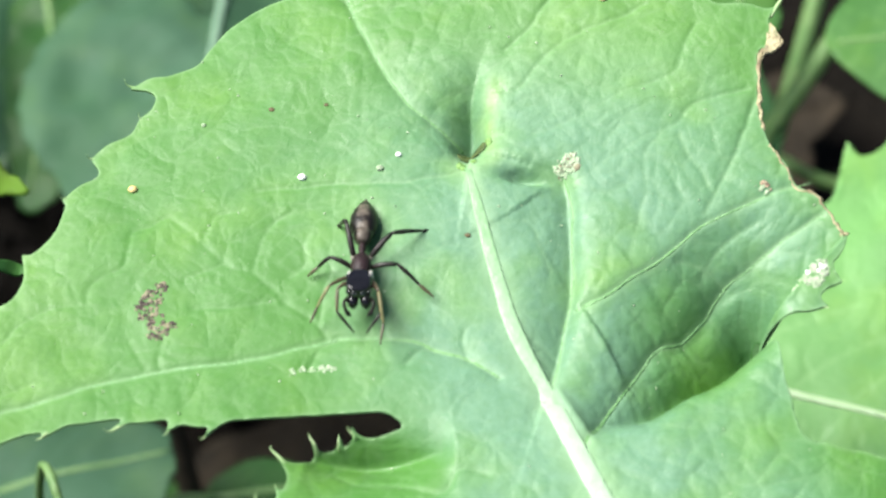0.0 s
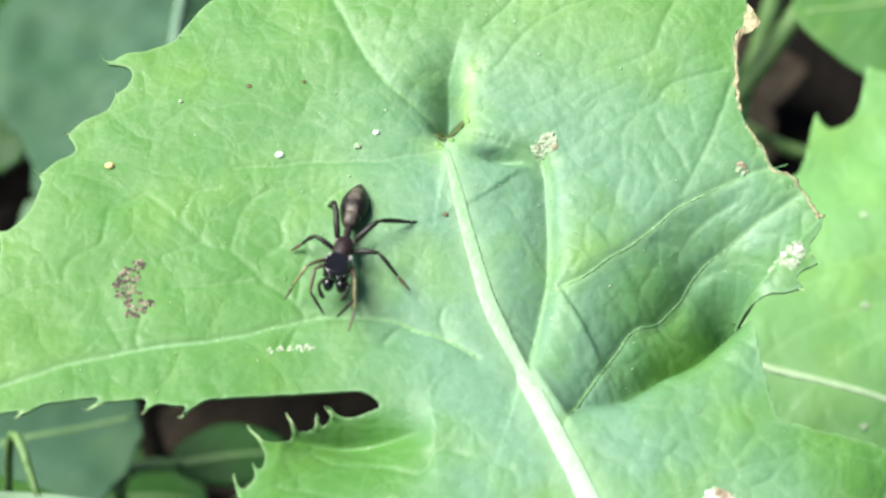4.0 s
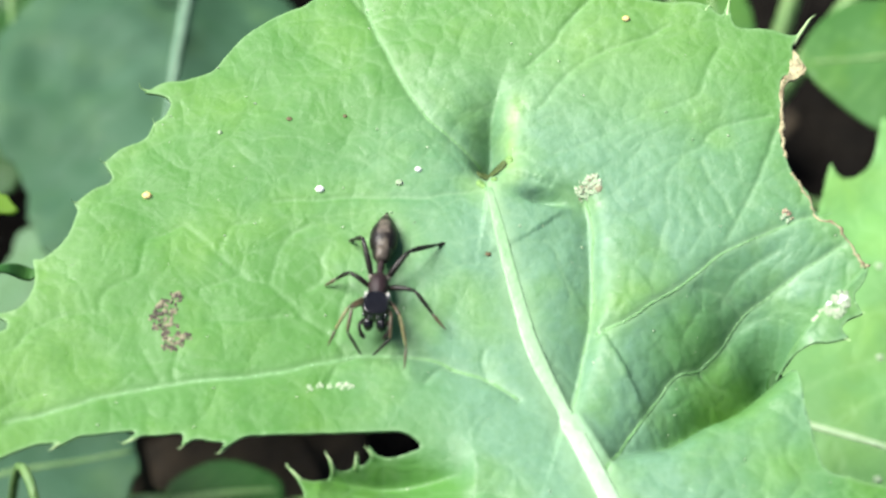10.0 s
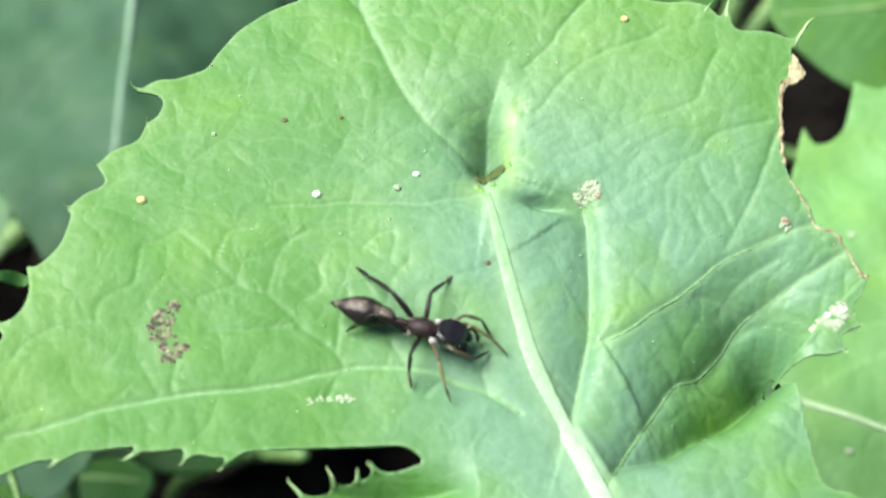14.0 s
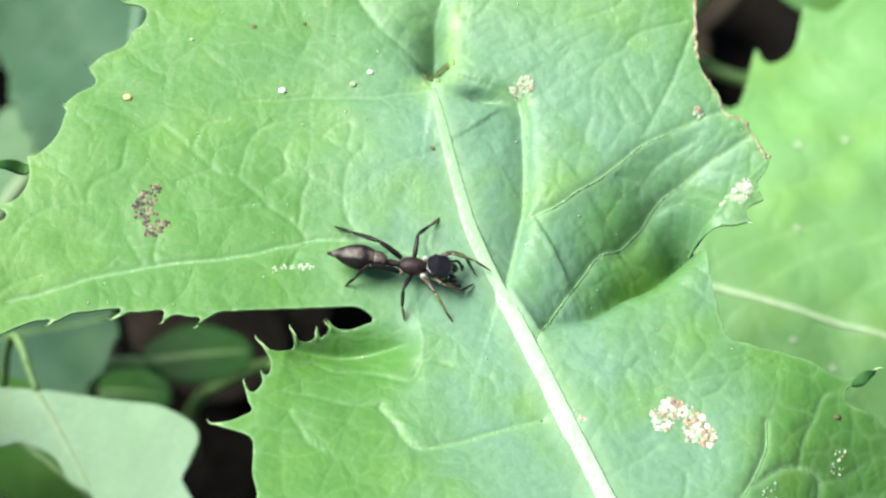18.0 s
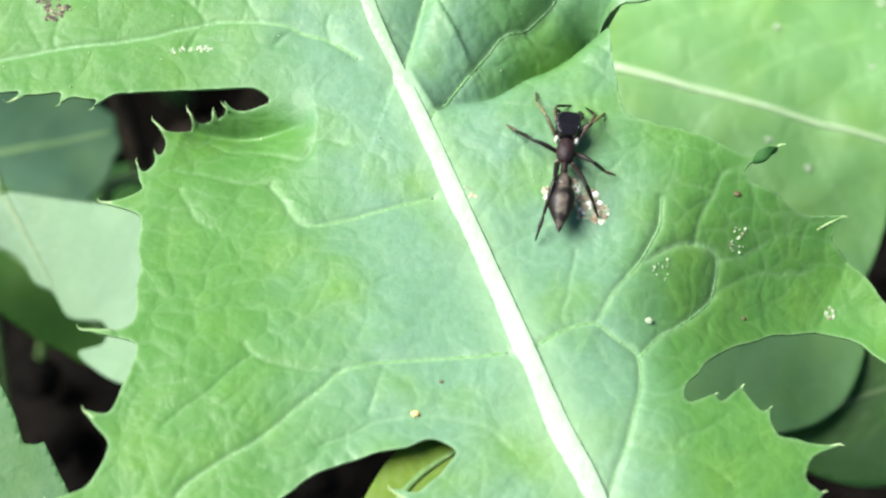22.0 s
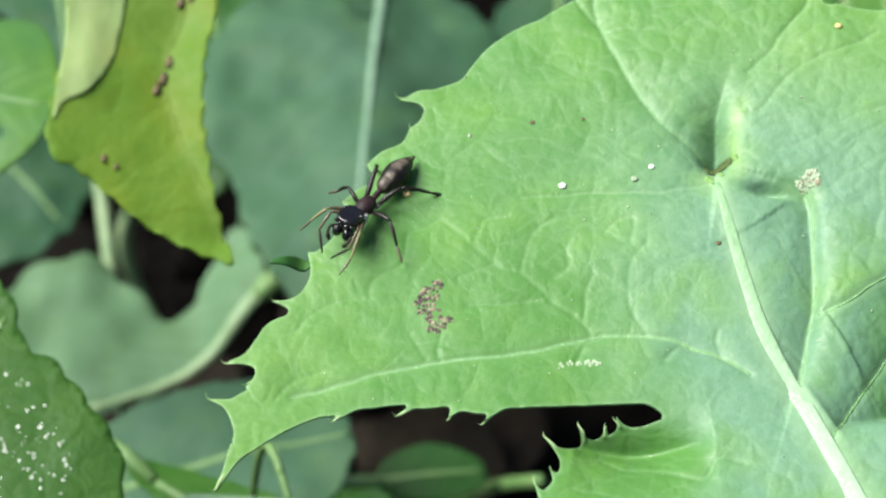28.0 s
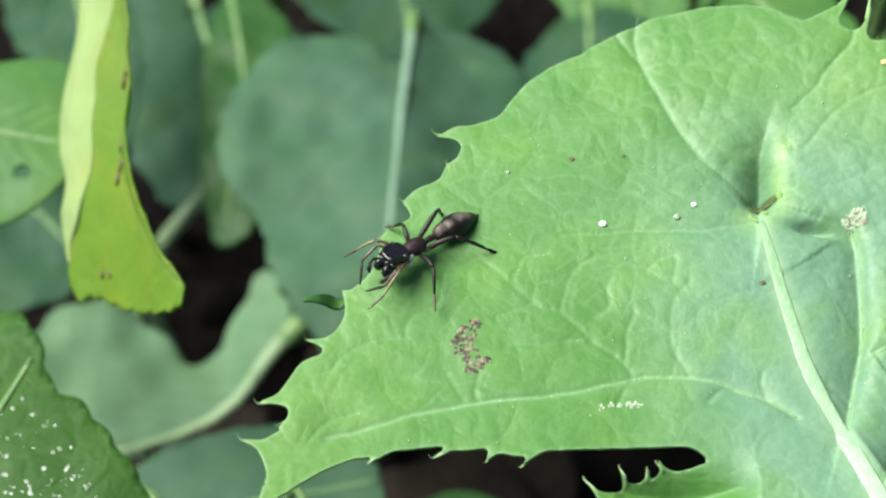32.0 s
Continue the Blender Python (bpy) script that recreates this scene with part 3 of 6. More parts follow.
FINE_VEINS = [
    [(-0.54, 1.62), (-0.59, 1.66), (-0.66, 1.76), (-0.71, 1.85)],
    [(0.10, 0.49), (-0.17, 0.43), (-0.37, 0.42), (-0.57, 0.42), (-0.83, 0.40), (-1.03, 0.38)],
    [(-0.60, -0.49), (-0.65, -0.42), (-0.73, -0.35), (-0.81, -0.30), (-0.90, -0.20), (-1.00, -0.11), (-1.15, -0.06), (-1.28, 0.06), (-1.35, 0.13), (-1.49, 0.25)],
    [(-1.00, -0.11), (-0.99, 0.00), (-0.94, 0.13), (-0.86, 0.22), (-0.80, 0.26)],
    [(-1.28, 0.06), (-1.25, 0.15), (-1.21, 0.23), (-1.06, 0.28)],
    [(-0.89, -0.28), (-1.01, -0.30), (-1.14, -0.32), (-1.33, -0.34)],
    [(-0.65, -0.42), (-0.63, -0.28), (-0.61, -0.17), (-0.59, -0.08)],
    [(-0.30, -0.49), (-0.36, -0.35), (-0.39, -0.24), (-0.38, -0.13), (-0.36, -0.02), (-0.27, 0.09)],
    [(-0.81, -0.13), (-0.73, -0.06), (-0.74, 0.04), (-0.72, 0.13)],
    [(0.13, -0.63), (0.10, -0.53), (0.11, -0.45)],
    [(-0.69, -0.67), (-0.64, -0.58), (-0.55, -0.50)],
    [(-1.85, -0.30), (-1.87, -0.22), (-1.81, -0.15), (-1.69, -0.09), (-1.67, 0.04), (-1.66, 0.14), (-1.58, 0.17), (-1.48, 0.24)],
    [(-2.26, -0.54), (-2.19, -0.43), (-2.09, -0.35), (-1.98, -0.31), (-1.85, -0.30)],
    [(-2.35, -0.98), (-2.28, -0.87), (-2.16, -0.80), (-2.10, -0.77)],
    [(-1.62, -0.52), (-1.58, -0.59), (-1.52, -0.68)],
    [(-1.45, -0.50), (-1.47, -0.61), (-1.44, -0.69)],
    [(-1.35, -0.15), (-1.21, -0.08), (-1.14, -0.05)],
    [(-0.52, 0.15), (-0.46, 0.22), (-0.37, 0.26), (-0.35, 0.18), (-0.36, 0.08)],
    [(-0.19, -0.66), (-0.11, -0.58), (-0.03, -0.57)],
    [(0.40, 0.96), (0.51, 1.09), (0.61, 1.20), (0.78, 1.31), (0.99, 1.40), (1.14, 1.47)],
    [(0.34, 1.21), (0.48, 1.37), (0.59, 1.52), (0.70, 1.68), (0.75, 1.80)],
    [(0.48, 0.69), (0.67, 0.75), (0.82, 0.84), (0.95, 0.91), (1.11, 0.96), (1.25, 1.01), (1.30, 1.11), (1.33, 1.22), (1.40, 1.33)],
    [(0.71, 0.40), (0.81, 0.46), (0.91, 0.54), (1.05, 0.63), (1.19, 0.68), (1.27, 0.73), (1.36, 0.84), (1.50, 0.89), (1.67, 0.92)],
    [(0.86, 0.60), (0.94, 0.70), (1.00, 0.73), (1.04, 0.71), (1.06, 0.64)],
    [(1.27, 0.65), (1.30, 0.53), (1.37, 0.42), (1.45, 0.30)],
    [(1.38, 0.19), (1.44, 0.29), (1.51, 0.44), (1.58, 0.59), (1.64, 0.72), (1.69, 0.87)],
    [(1.18, 0.67), (1.08, 0.53), (1.07, 0.33), (1.03, 0.13), (0.98, -0.03), (1.00, -0.14)],
    [(0.43, 0.17), (0.49, 0.08), (0.52, -0.01), (0.56, -0.11)],
    [(1.11, -0.50), (1.08, -0.44), (1.00, -0.35), (0.98, -0.32)],
    [(1.49, -0.13), (1.41, -0.08), (1.32, -0.05), (1.21, -0.05)],
    [(1.37, -0.09), (1.46, 0.03), (1.58, 0.11), (1.68, 0.16)],
    [(1.24, -0.43), (1.32, -0.50), (1.41, -0.49)],
    [(0.77, -1.00), (0.89, -0.95), (1.02, -0.99)],
    [(0.59, -0.62), (0.52, -0.56), (0.46, -0.51)],
    [(-0.17, -1.54), (-0.42, -1.52), (-0.58, -1.48), (-0.72, -1.45)],
    [(1.01, -2.02), (0.84, -2.05), (0.69, -2.07), (0.54, -2.11), (0.44, -2.17)],
    [(0.27, -2.72), (0.09, -2.71), (-0.09, -2.68), (-0.19, -2.63), (-0.24, -2.56)],
    [(-0.19, -2.64), (-0.29, -2.73), (-0.39, -2.85), (-0.50, -2.95), (-0.63, -3.09)],
    [(0.50, -2.69), (0.46, -2.83), (0.42, -2.97)],
    [(1.16, -3.13), (1.06, -3.04), (0.95, -3.00), (0.74, -2.97), (0.54, -2.99), (0.31, -3.09), (0.17, -3.16)],
    [(-0.66, -1.59), (-0.57, -1.77), (-0.48, -1.84)],
    [(1.05, -1.99), (1.15, -1.91), (1.25, -1.86), (1.39, -1.75)],
    [(1.51, -1.93), (1.48, -2.10), (1.45, -2.28), (1.44, -2.42)],
    [(2.17, -1.82), (2.20, -1.70), (2.28, -1.53), (2.38, -1.38)],
    [(2.26, -2.10), (2.46, -1.94), (2.70, -1.87), (2.91, -1.81)],
    [(2.31, -1.89), (2.46, -1.82), (2.62, -1.71)],
    [(1.75, -3.11), (1.96, -3.14), (2.13, -3.17), (2.25, -3.24), (2.30, -3.30)],
    [(2.00, -3.11), (2.06, -3.03), (2.20, -2.98), (2.30, -2.90)],
    [(1.83, -2.78), (1.97, -2.81), (2.08, -2.75)],
    [(1.64, -2.55), (1.67, -2.65), (1.77, -2.76)],
    [(-0.54, -1.24), (-0.41, -1.29), (-0.23, -1.32), (-0.02, -1.38), (0.07, -1.26), (0.24, -1.29)],
]
RIB = glide(MIDRIB_LINE, 6)
RIB_COARSE = RIB[::3]
VEINS = [glide(v, 6) for v in MAIN_VEINS]


def mound(x, y, cx, cy, rx, ry, turn=0.0):
    c, s = math.cos(radians(turn)), math.sin(radians(turn))
    u, v = (x - cx) * c + (y - cy) * s, (y - cy) * c - (x - cx) * s
    return np.exp(-((u / rx) ** 2) - (v / ry) ** 2)


def crease(x, y, line, steep, gentle, wide_left=True):
    """A valley along a line on the plan: 1 on the line, falling off gently on one side and steeply on the other; and the place along it, 0 to 1."""
    best = np.full(np.shape(x), 1e9)
    sign, along = np.zeros(np.shape(x)), np.zeros(np.shape(x))
    n = len(line) - 1
    for k, ((ax, ay), (bx, by)) in enumerate(zip(line[:-1], line[1:])):
        dx, dy = bx - ax, by - ay
        u = np.clip(((x - ax) * dx + (y - ay) * dy) / (dx * dx + dy * dy), 0, 1)
        d = np.hypot(x - ax - u * dx, y - ay - u * dy)
        better = d < best
        best, sign, along = np.where(better, d, best), np.where(better, dx * (y - ay) - dy * (x - ax), sign), np.where(better, (k + u) / n, along)
    gently = (sign > 0) if wide_left else (sign < 0)
    return np.exp(-best / np.where(gently, gentle, steep)) * (1 - np.exp(-best / 0.02) * 0.12), along


KNOT_FOLD = glide([(0.15, 0.62), (0.165, 0.76), (0.16, 0.94), (0.22, 1.19), (0.33, 1.45), (0.46, 1.65)], 3)
CUP_FOLD = glide([(0.73, -1.05), (0.89, -0.96), (1.05, -0.90), (1.20, -0.78), (1.39, -0.67), (1.55, -0.53), (1.64, -0.44)], 3)
RIGHT_FOLD = glide([(0.48, 0.50), (0.64, 0.41), (0.67, 0.10), (0.66, -0.30), (0.59, -0.59), (0.52, -0.83)], 3)
NOTCH_FOLD = glide([(-0.70, -1.12), (-0.45, -1.14), (-0.20, -1.14), (0.06, -1.12)], 3)
RIGHT_VEIN = glide([(0.89, -0.83), (1.10, -0.55), (1.22, -0.49), (1.35, -0.37), (1.45, -0.21), (1.57, -0.13), (1.85, 0.07)], 3)
RIDGE_VEIN = glide([(0.69, -0.34), (0.82, -0.28), (0.96, -0.18), (1.19, -0.03), (1.34, 0.10), (1.51, 0.20), (1.68, 0.26), (1.84, 0.32)], 3)


def leaf_base(x, y):
    """The leaf's broad form and its hollows, in centimetres."""
    x, y = np.asarray(x, float), np.asarray(y, float)
    a, b = np.clip(x, -3.2, 4) / 3, np.where(y < -2.3, -2.3 - 0.6 * np.tanh((-2.3 - y) / 0.6), np.minimum(y, 2.2)) / 3
    z = -0.012 + 0.104 * a + 0.198 * b + -0.011 * a * a + 0.331 * a * b + 0.198 * b * b + -0.096 * a**3 + -0.092 * a * a * b + 0.058 * a * b * b + -0.38 * b**3
    f, s = crease(x, y, KNOT_FOLD, 0.050, 0.14)
    z = z - 0.26 * f * np.exp(-(((s - 0.20) / 0.25) ** 2))
    f, s = crease(x, y, CUP_FOLD, 0.05, 0.27)
    z = z - 0.62 * f * np.clip(s, 0, 1) ** 0.75
    f, s = crease(x, y, RIGHT_FOLD, 0.04, 0.18, False)
    z = z - 0.10 * f * np.sin(np.pi * np.clip(0.1 + 0.8 * s, 0, 1))
    f, s = crease(x, y, NOTCH_FOLD, 0.17, 0.09)
    z = z - 0.30 * f * np.sin(np.pi * np.clip(0.22 + 0.78 * s, 0, 1))
    f, s = crease(x, y, RIGHT_VEIN, 0.09, 0.15)
    z = z - 0.075 * f * np.sin(np.pi * s)
    f, s = crease(x, y, RIDGE_VEIN, 0.045, 0.25)
    z = z + 0.045 * f * np.sin(np.pi * s)
    z = z - 0.07 * mound(x, y, 0.14, 0.66, 0.08, 0.06) - 0.09 * mound(x, y, 0.43, 0.43, 0.11, 0.035, -12)
    u = (x - 1.80) * 0.92 - (y + 1.95) * 0.40
    u = 0.5 * (u + np.sqrt(u * u + 0.004))
    z = z - 0.36 * np.minimum(u, 1.6) * mound(x, y, 2.59, -2.06, 1.0, 0.55)
    z = z - 0.16 * np.clip(x - 2.0, 0, 1.2) * np.exp(-(((y + 3.7) / 0.8) ** 4))
    z = z - 0.20 * np.minimum(u, 1.1) * np.exp(-(((y + 2.0) / 0.66) ** 4))
    return z


class VeinField:
    """The distance to the nearest vein on a fine grid over the leaf's plan."""

    def __init__(self):
        self.x0, self.y0, self.step = -3.3, -6.1, 0.009
        self.field = np.full((850, 960), 0.25)
        self.k = np.arange(-28, 29)

    def stamp(self, line):
        for (ax, ay), (bx, by) in zip(line[:-1], line[1:]):
            n = max(1, int(math.hypot(bx - ax, by - ay) / 0.012))
            for m in range(n):
                x, y = ax + (bx - ax) * m / n, ay + (by - ay) * m / n
                i, j = int(round((x - self.x0) / self.step)), int(round((y - self.y0) / self.step))
                if 28 <= i < 821 and 28 <= j < 931:
                    gx, gy = self.x0 + (i + self.k) * self.step - x, self.y0 + (j + self.k) * self.step - y
                    window = self.field[i - 28 : i + 29, j - 28 : j + 29]
                    np.minimum(window, np.sqrt(gx[:, None] ** 2 + gy[None, :] ** 2), out=window)

    def away(self, x, y):
        u = np.clip((np.asarray(x, float) - self.x0) / self.step, 0, 848.0)
        v = np.clip((np.asarray(y, float) - self.y0) / self.step, 0, 958.0)
        i, j = u.astype(int), v.astype(int)
        u, v, f = u - i, v - j, self.field
        return (f[i, j] * (1 - u) + f[i + 1, j] * u) * (1 - v) + (f[i, j + 1] * (1 - u) + f[i + 1, j + 1] * u) * v


def wander(line, amount, seed):
    """The line with the small wavering that a vein has."""
    x, y = line[:, 0], line[:, 1]
    return line + amount * np.stack([ripple(x, y, 9.0, seed), ripple(x, y, 9.0, seed + 1)], 1)


def cells(x, y, size, seed):
    """The small fields that the finest veins enclose: how far a place lies from the edge of its field, and a number of each field's own."""
    x, y = np.asarray(x, float) / size, np.asarray(y, float) / size
    x, y = x + 0.35 * ripple(x, y, 0.9, seed + 2), y + 0.35 * ripple(x, y, 0.9, seed + 3)
    i, j = np.floor(x), np.floor(y)
    first, second, mark = np.full(x.shape, 9.0), np.full(x.shape, 9.0), np.zeros(x.shape)
    for a in (-1, 0, 1):
        for b in (-1, 0, 1):
            d = np.hypot(i + a + hash2(i + a, j + b, seed) - x, j + b + hash2(i + a, j + b, seed + 1) - y)
            second = np.minimum(second, np.maximum(first, d))
            mark = np.where(d < first, hash2(i + a, j + b, seed + 5), mark)
            first = np.minimum(first, d)
    return (second - first) * 0.5 * size, mark


LEAF_RING = glide(MARGIN, 8, closed=True)
LEAF_RING = LEAF_RING + 0.016 * np.stack([ripple(LEAF_RING[:, 0], LEAF_RING[:, 1], 8.0, 41), ripple(LEAF_RING[:, 0], LEAF_RING[:, 1], 8.0, 42)], 1)
MAIN_FIELD, FINE_FIELD, EDGE_FIELD = VeinField(), VeinField(), VeinField()
EDGE_FIELD.stamp(np.vstack([LEAF_RING, LEAF_RING[:1]]))
for k, stem in enumerate(VEINS):
    MAIN_FIELD.stamp(wander(stem, 0.008, 50 + k))
for k, stem in enumerate(FINE_VEINS):
    FINE_FIELD.stamp(wander(glide(stem, 6), 0.012, 70 + k))


def leaf_top(x, y):
    x, y = np.asarray(x, float), np.asarray(y, float)
    z = leaf_base(x, y) + 0.018 * ripple(x, y, 1.6, 1) + 0.009 * ripple(x, y, 3.7, 2)
    dm, df = MAIN_FIELD.away(x, y), FINE_FIELD.away(x, y)
    z = z - 0.008 * np.exp(-((dm / 0.020) ** 2)) - 0.013 * np.exp(-dm / 0.07)
    vary = np.clip(0.65 + 0.55 * ripple(x, y, 1.1, 33), 0.15, 1)
    z = z - vary * (0.0080 * np.exp(-((df / 0.013) ** 2)) + 0.009 * np.exp(-df / 0.045))
    z = z + 0.010 * ripple(x, y, 13.0, 44) * mound(x, y, 0.26, 0.82, 0.10, 0.28)
    far = 1 - 0.7 * np.exp(-((np.minimum(dm, df) / 0.06) ** 2))
    some = np.clip(0.35 + 0.8 * ripple(x, y, 0.8, 21), 0.05, 1)
    de, mark = cells(x, y, 0.17, 7)
    z = z + far * some * (0.0100 * (0.4 + mark) * (1 - np.exp(-de / 0.028)))
    de, mark = cells(x, y, 0.07, 17)
    return z + 0.0013 * some * (0.3 + mark) * (1 - np.exp(-((de / 0.011) ** 2)))


def rib_width(x, y):
    """The distance from the midrib over its half width there."""
    return near(x, y, RIB_COARSE)[0] / (0.030 + 0.018 * np.clip(0.6 - np.asarray(y, float), 0, 5))


def vein_paint(x, y):
    dm, df = MAIN_FIELD.away(x, y), FINE_FIELD.away(x, y)
    strong = np.clip(0.6 + 0.5 * ripple(x, y, 1.3, 9), 0.1, 1)
    de, _ = cells(x, y, 0.17, 7)
    net = 0.30 * strong * np.exp(-((de / 0.007) ** 2))
    return np.clip(0.60 * np.exp(-((dm / 0.013) ** 2)) + 0.15 * np.exp(-((dm / 0.04) ** 2)) + 0.42 * strong * np.exp(-((df / 0.011) ** 2)) + 0.7 * net + 0.55 * np.exp(-((EDGE_FIELD.away(x, y) / 0.012) ** 2)) + 0.9 * np.exp(-((rib_width(x, y) / 1.7) ** 2)), 0, 1)


def bloom_and_shading(x, y):
    d = near(x, y, RIB_COARSE)[0]
    right = 1 / (1 + np.exp(-(x - 0.1) / 0.25)) * np.clip((1.0 - y) / 0.8, 0, 1) * np.clip((2.6 - x) / 0.8, 0, 1)
    # extra bloom at the upper right: the sky's sheen painted as colour
    sky_sheen = 0.35 * np.exp(-((x - 1.0) / 0.7) ** 2 - ((y - 0.7) / 0.6) ** 2)
    # bloom thins in cup, notch and lobe, partly to put their shade into colour
    return np.clip(0.10 + 0.55 * np.exp(-((d / 0.75) ** 2)) + 0.45 * right + sky_sheen - 0.55 * mound(x, y, 1.35, -0.62, 0.42, 0.24, 30) - 0.35 * mound(x, y, 1.15, -0.3, 0.3, 0.2, 35) - 0.35 * mound(x, y, 1.7, -1.15, 0.55, 0.28) - 0.45 * mound(x, y, -0.3, -1.25, 0.45, 0.16) - 0.5 * np.clip((x - 1.55) * 0.92 - (y + 1.95) * 0.4, 0, 1) * (y < -1.0) - 0.25 * np.clip(-1.2 - x, 0, 1), 0, 1)


def flush_paint(x, y):
    ridge = glide([(0.26, 0.56), (0.25, 0.80), (0.30, 1.02)], 4)
    return np.clip((0.38 + 0.25 * ripple(x, y, 16.0, 12)) * np.exp(-((near(x, y, ridge)[0] / 0.05) ** 2)) + 0.35 * mound(x, y, 0.10, 0.52, 0.12, 0.09) + 0.20 * mound(x, y, 0.75, 1.25, 0.75, 0.45) + 0.3 * np.clip(-1.7 - x, 0, 0.8), 0, 0.8)


def over(line, lift):
    """Points on the leaf's upper side along a line on the plan, relative to the plan's zero."""
    z = leaf_top(line[:, 0], line[:, 1])
    return [Vector((x, y, h + lift)) * CM for (x, y), h in zip(line, z)]


def top0(top, x, y):
    return float(top(np.array([x]), np.array([y]))[0])


def make_main_leaf():
    leaf = new("sow_thistle_leaf")
    leaf.location = at(0, 0, 0)
    tagged(leaf, "large pale green spiny-edged leaf with a white midrib", "leaf")
    blade("blade", LEAF_RING, leaf_top, 0.0110, 0.018, LEAF, leaf, vein_paint, bloom_and_shading, flush_paint)
    pts = over(RIB, 0.002)
    grow = np.linspace(0, 1, len(pts))
    part("midrib", tube_bm(pts, [(0.006 + 0.016 * min(1.0, g * 6) + 0.056 * g) * CM for g in grow], 14, 0.12), MIDRIB, leaf, "thick whitish midrib")
    for n, v in enumerate(VEINS):
        pts = over(wander(v, 0.008, 50 + n), 0.0)
        k = len(pts)
        part("vein", tube_bm(pts, [(0.0085 * (1 - i / k) ** 0.6 + 0.001) * CM for i in range(k)], 8, 0.3), VEIN, leaf)
    rng = random.Random(5)
    for points in ([(2.11, 0.03), (2.07, 0.14), (1.98, 0.28), (1.87, 0.35), (1.82, 0.47), (1.75, 0.58)], [(1.72, 0.66), (1.71, 0.81), (1.71, 0.97), (1.73, 1.13), (1.81, 1.15), (1.85, 1.21), (1.80, 1.30)]):
        line = glide(points, 8)
        line = line + np.array([[0.008 * rng.uniform(-1, 1), 0.008 * rng.uniform(-1, 1)] for _ in line])
        part("dry_rim", tube_bm(over(line, -0.004), [rng.uniform(0.008, 0.017) * CM for _ in line], 7, 0.45), DRY_RIM, leaf, "brown dried rim of the leaf")
    flap = glide([(1.73, 1.07), (1.76, 1.12), (1.80, 1.13), (1.84, 1.17), (1.845, 1.21), (1.82, 1.24), (1.80, 1.31), (1.775, 1.25), (1.765, 1.18)], 5, closed=True)
    blade("dry_flap", flap, lambda x, y: leaf_top(x, y) + 0.008 + 0.010 * ripple(x, y, 14, 61), 0.010, 0.02, DRY_RIM, leaf, label="brown dried flap of the leaf's edge")
    # the puckered knot where the veins meet
    for name, x, y, rx, ry, turn, lift, material in (("knot", 0.245, 0.66, 0.020, 0.030, 20, -0.002, KNOT), ("knot", 0.10, 0.54, 0.030, 0.040, 30, -0.006, KNOT), ("knot", 0.165, 0.54, 0.018, 0.018, 0, -0.002, KNOT), ("knot_pit", 0.155, 0.64, 0.080, 0.055, 10, 0.010, PIT)):
        z = top0(leaf_top, x, y) + lift
        bm = ball_bm((1, 1, 1), 14, 8)
        for v in bm.verts:
            k = 1 + 0.25 * noise.noise(v.co * 2.1 + Vector((x, y, 3)) * 7)
            c, sn = math.cos(radians(turn)), math.sin(radians(turn))
            u, w = v.co.x * rx * k, v.co.y * ry * k
            px, py = x + u * c - w * sn, y + u * sn + w * c
            v.co = Vector((px, py, top0(leaf_top, px, py) + lift + v.co.z * 0.014)) * CM
        part(name, bm, material, leaf, "yellowish puckered knot of veins" if name == "knot" else "brownish pit beside the knot")
    m = len(MARGIN)
    for k, p in enumerate(MARGIN):
        if isinstance(p[-1], str):
            tip = np.array(p[:2])
            base = (np.array(MARGIN[k - 1][:2]) + np.array(MARGIN[(k + 1) % m][:2])) / 2
            d = (tip - base) / np.linalg.norm(tip - base)
            h0, h1 = leaf_top(tip[:1], tip[1:])[0], leaf_top(base[:1], base[1:])[0]
            reach = max(np.linalg.norm(tip - base), 0.05)
            a = tip - d * min(reach, 0.16)
            za = h0 + (h1 - h0) * min(reach, 0.16) / reach
            up = 0.03 if tip[0] < -1.5 or tip[1] > 1.2 else 0.0
            w = min(0.015, 0.14 * reach)
            grow = min(0.03, 0.2 * reach)
            line = bend([(*a, za - 0.012), (*(tip - d * 0.05), h0 - 0.008), (*(tip + d * grow * 0.4), h0 + 0.3 * up), (*(tip + d * grow + 0.65 * grow * np.array([d[1], -d[0]])), h0 + 0.012 + up)], 3)
            k = len(line)
            part("tooth", tube_bm([Vector(q) * CM for q in line], [w * (1 - 0.93 * (i / (k - 1)) ** 0.8) * CM for i in range(k)], 7, 0.6), TOOTH, leaf)
    # a tooth that has curled up into a small dark scoop
    scoop = glide([(-2.20, -0.03), (-2.28, 0.01), (-2.37, -0.03), (-2.48, -0.08, "t"), (-2.36, -0.08), (-2.25, -0.07)], 5, closed=True)
    blade("dark_edge_piece", scoop, lambda x, y: leaf_top(x, y) + 0.02 - 0.10 * np.exp(-(((x + 2.25) / 0.08) ** 2)), 0.02, 0.015, MID_DARK, leaf, label="dark piece at the leaf's edge, curled tooth and gap patch")
    lip = glide([(1.62, -0.46), (1.65, -0.38), (1.69, -0.40), (1.74, -0.47, "t"), (1.69, -0.50), (1.64, -0.50)], 5, closed=True)
    blade("curled_lip", lip, lambda x, y: top0(leaf_top, 1.65, -0.46) + 0.02 + 0.5 * np.clip(x - 1.62, 0, 1), 0.015, 0.02, DARK_LEAF, leaf, label="small dark curled lip of the leaf's edge")
    # dark piece added in place of a dark gap in the margin
    lobe = glide([(2.51, -1.35), (2.52, -1.31), (2.57, -1.28), (2.66, -1.26, "t"), (2.62, -1.30), (2.57, -1.35)], 5, closed=True)
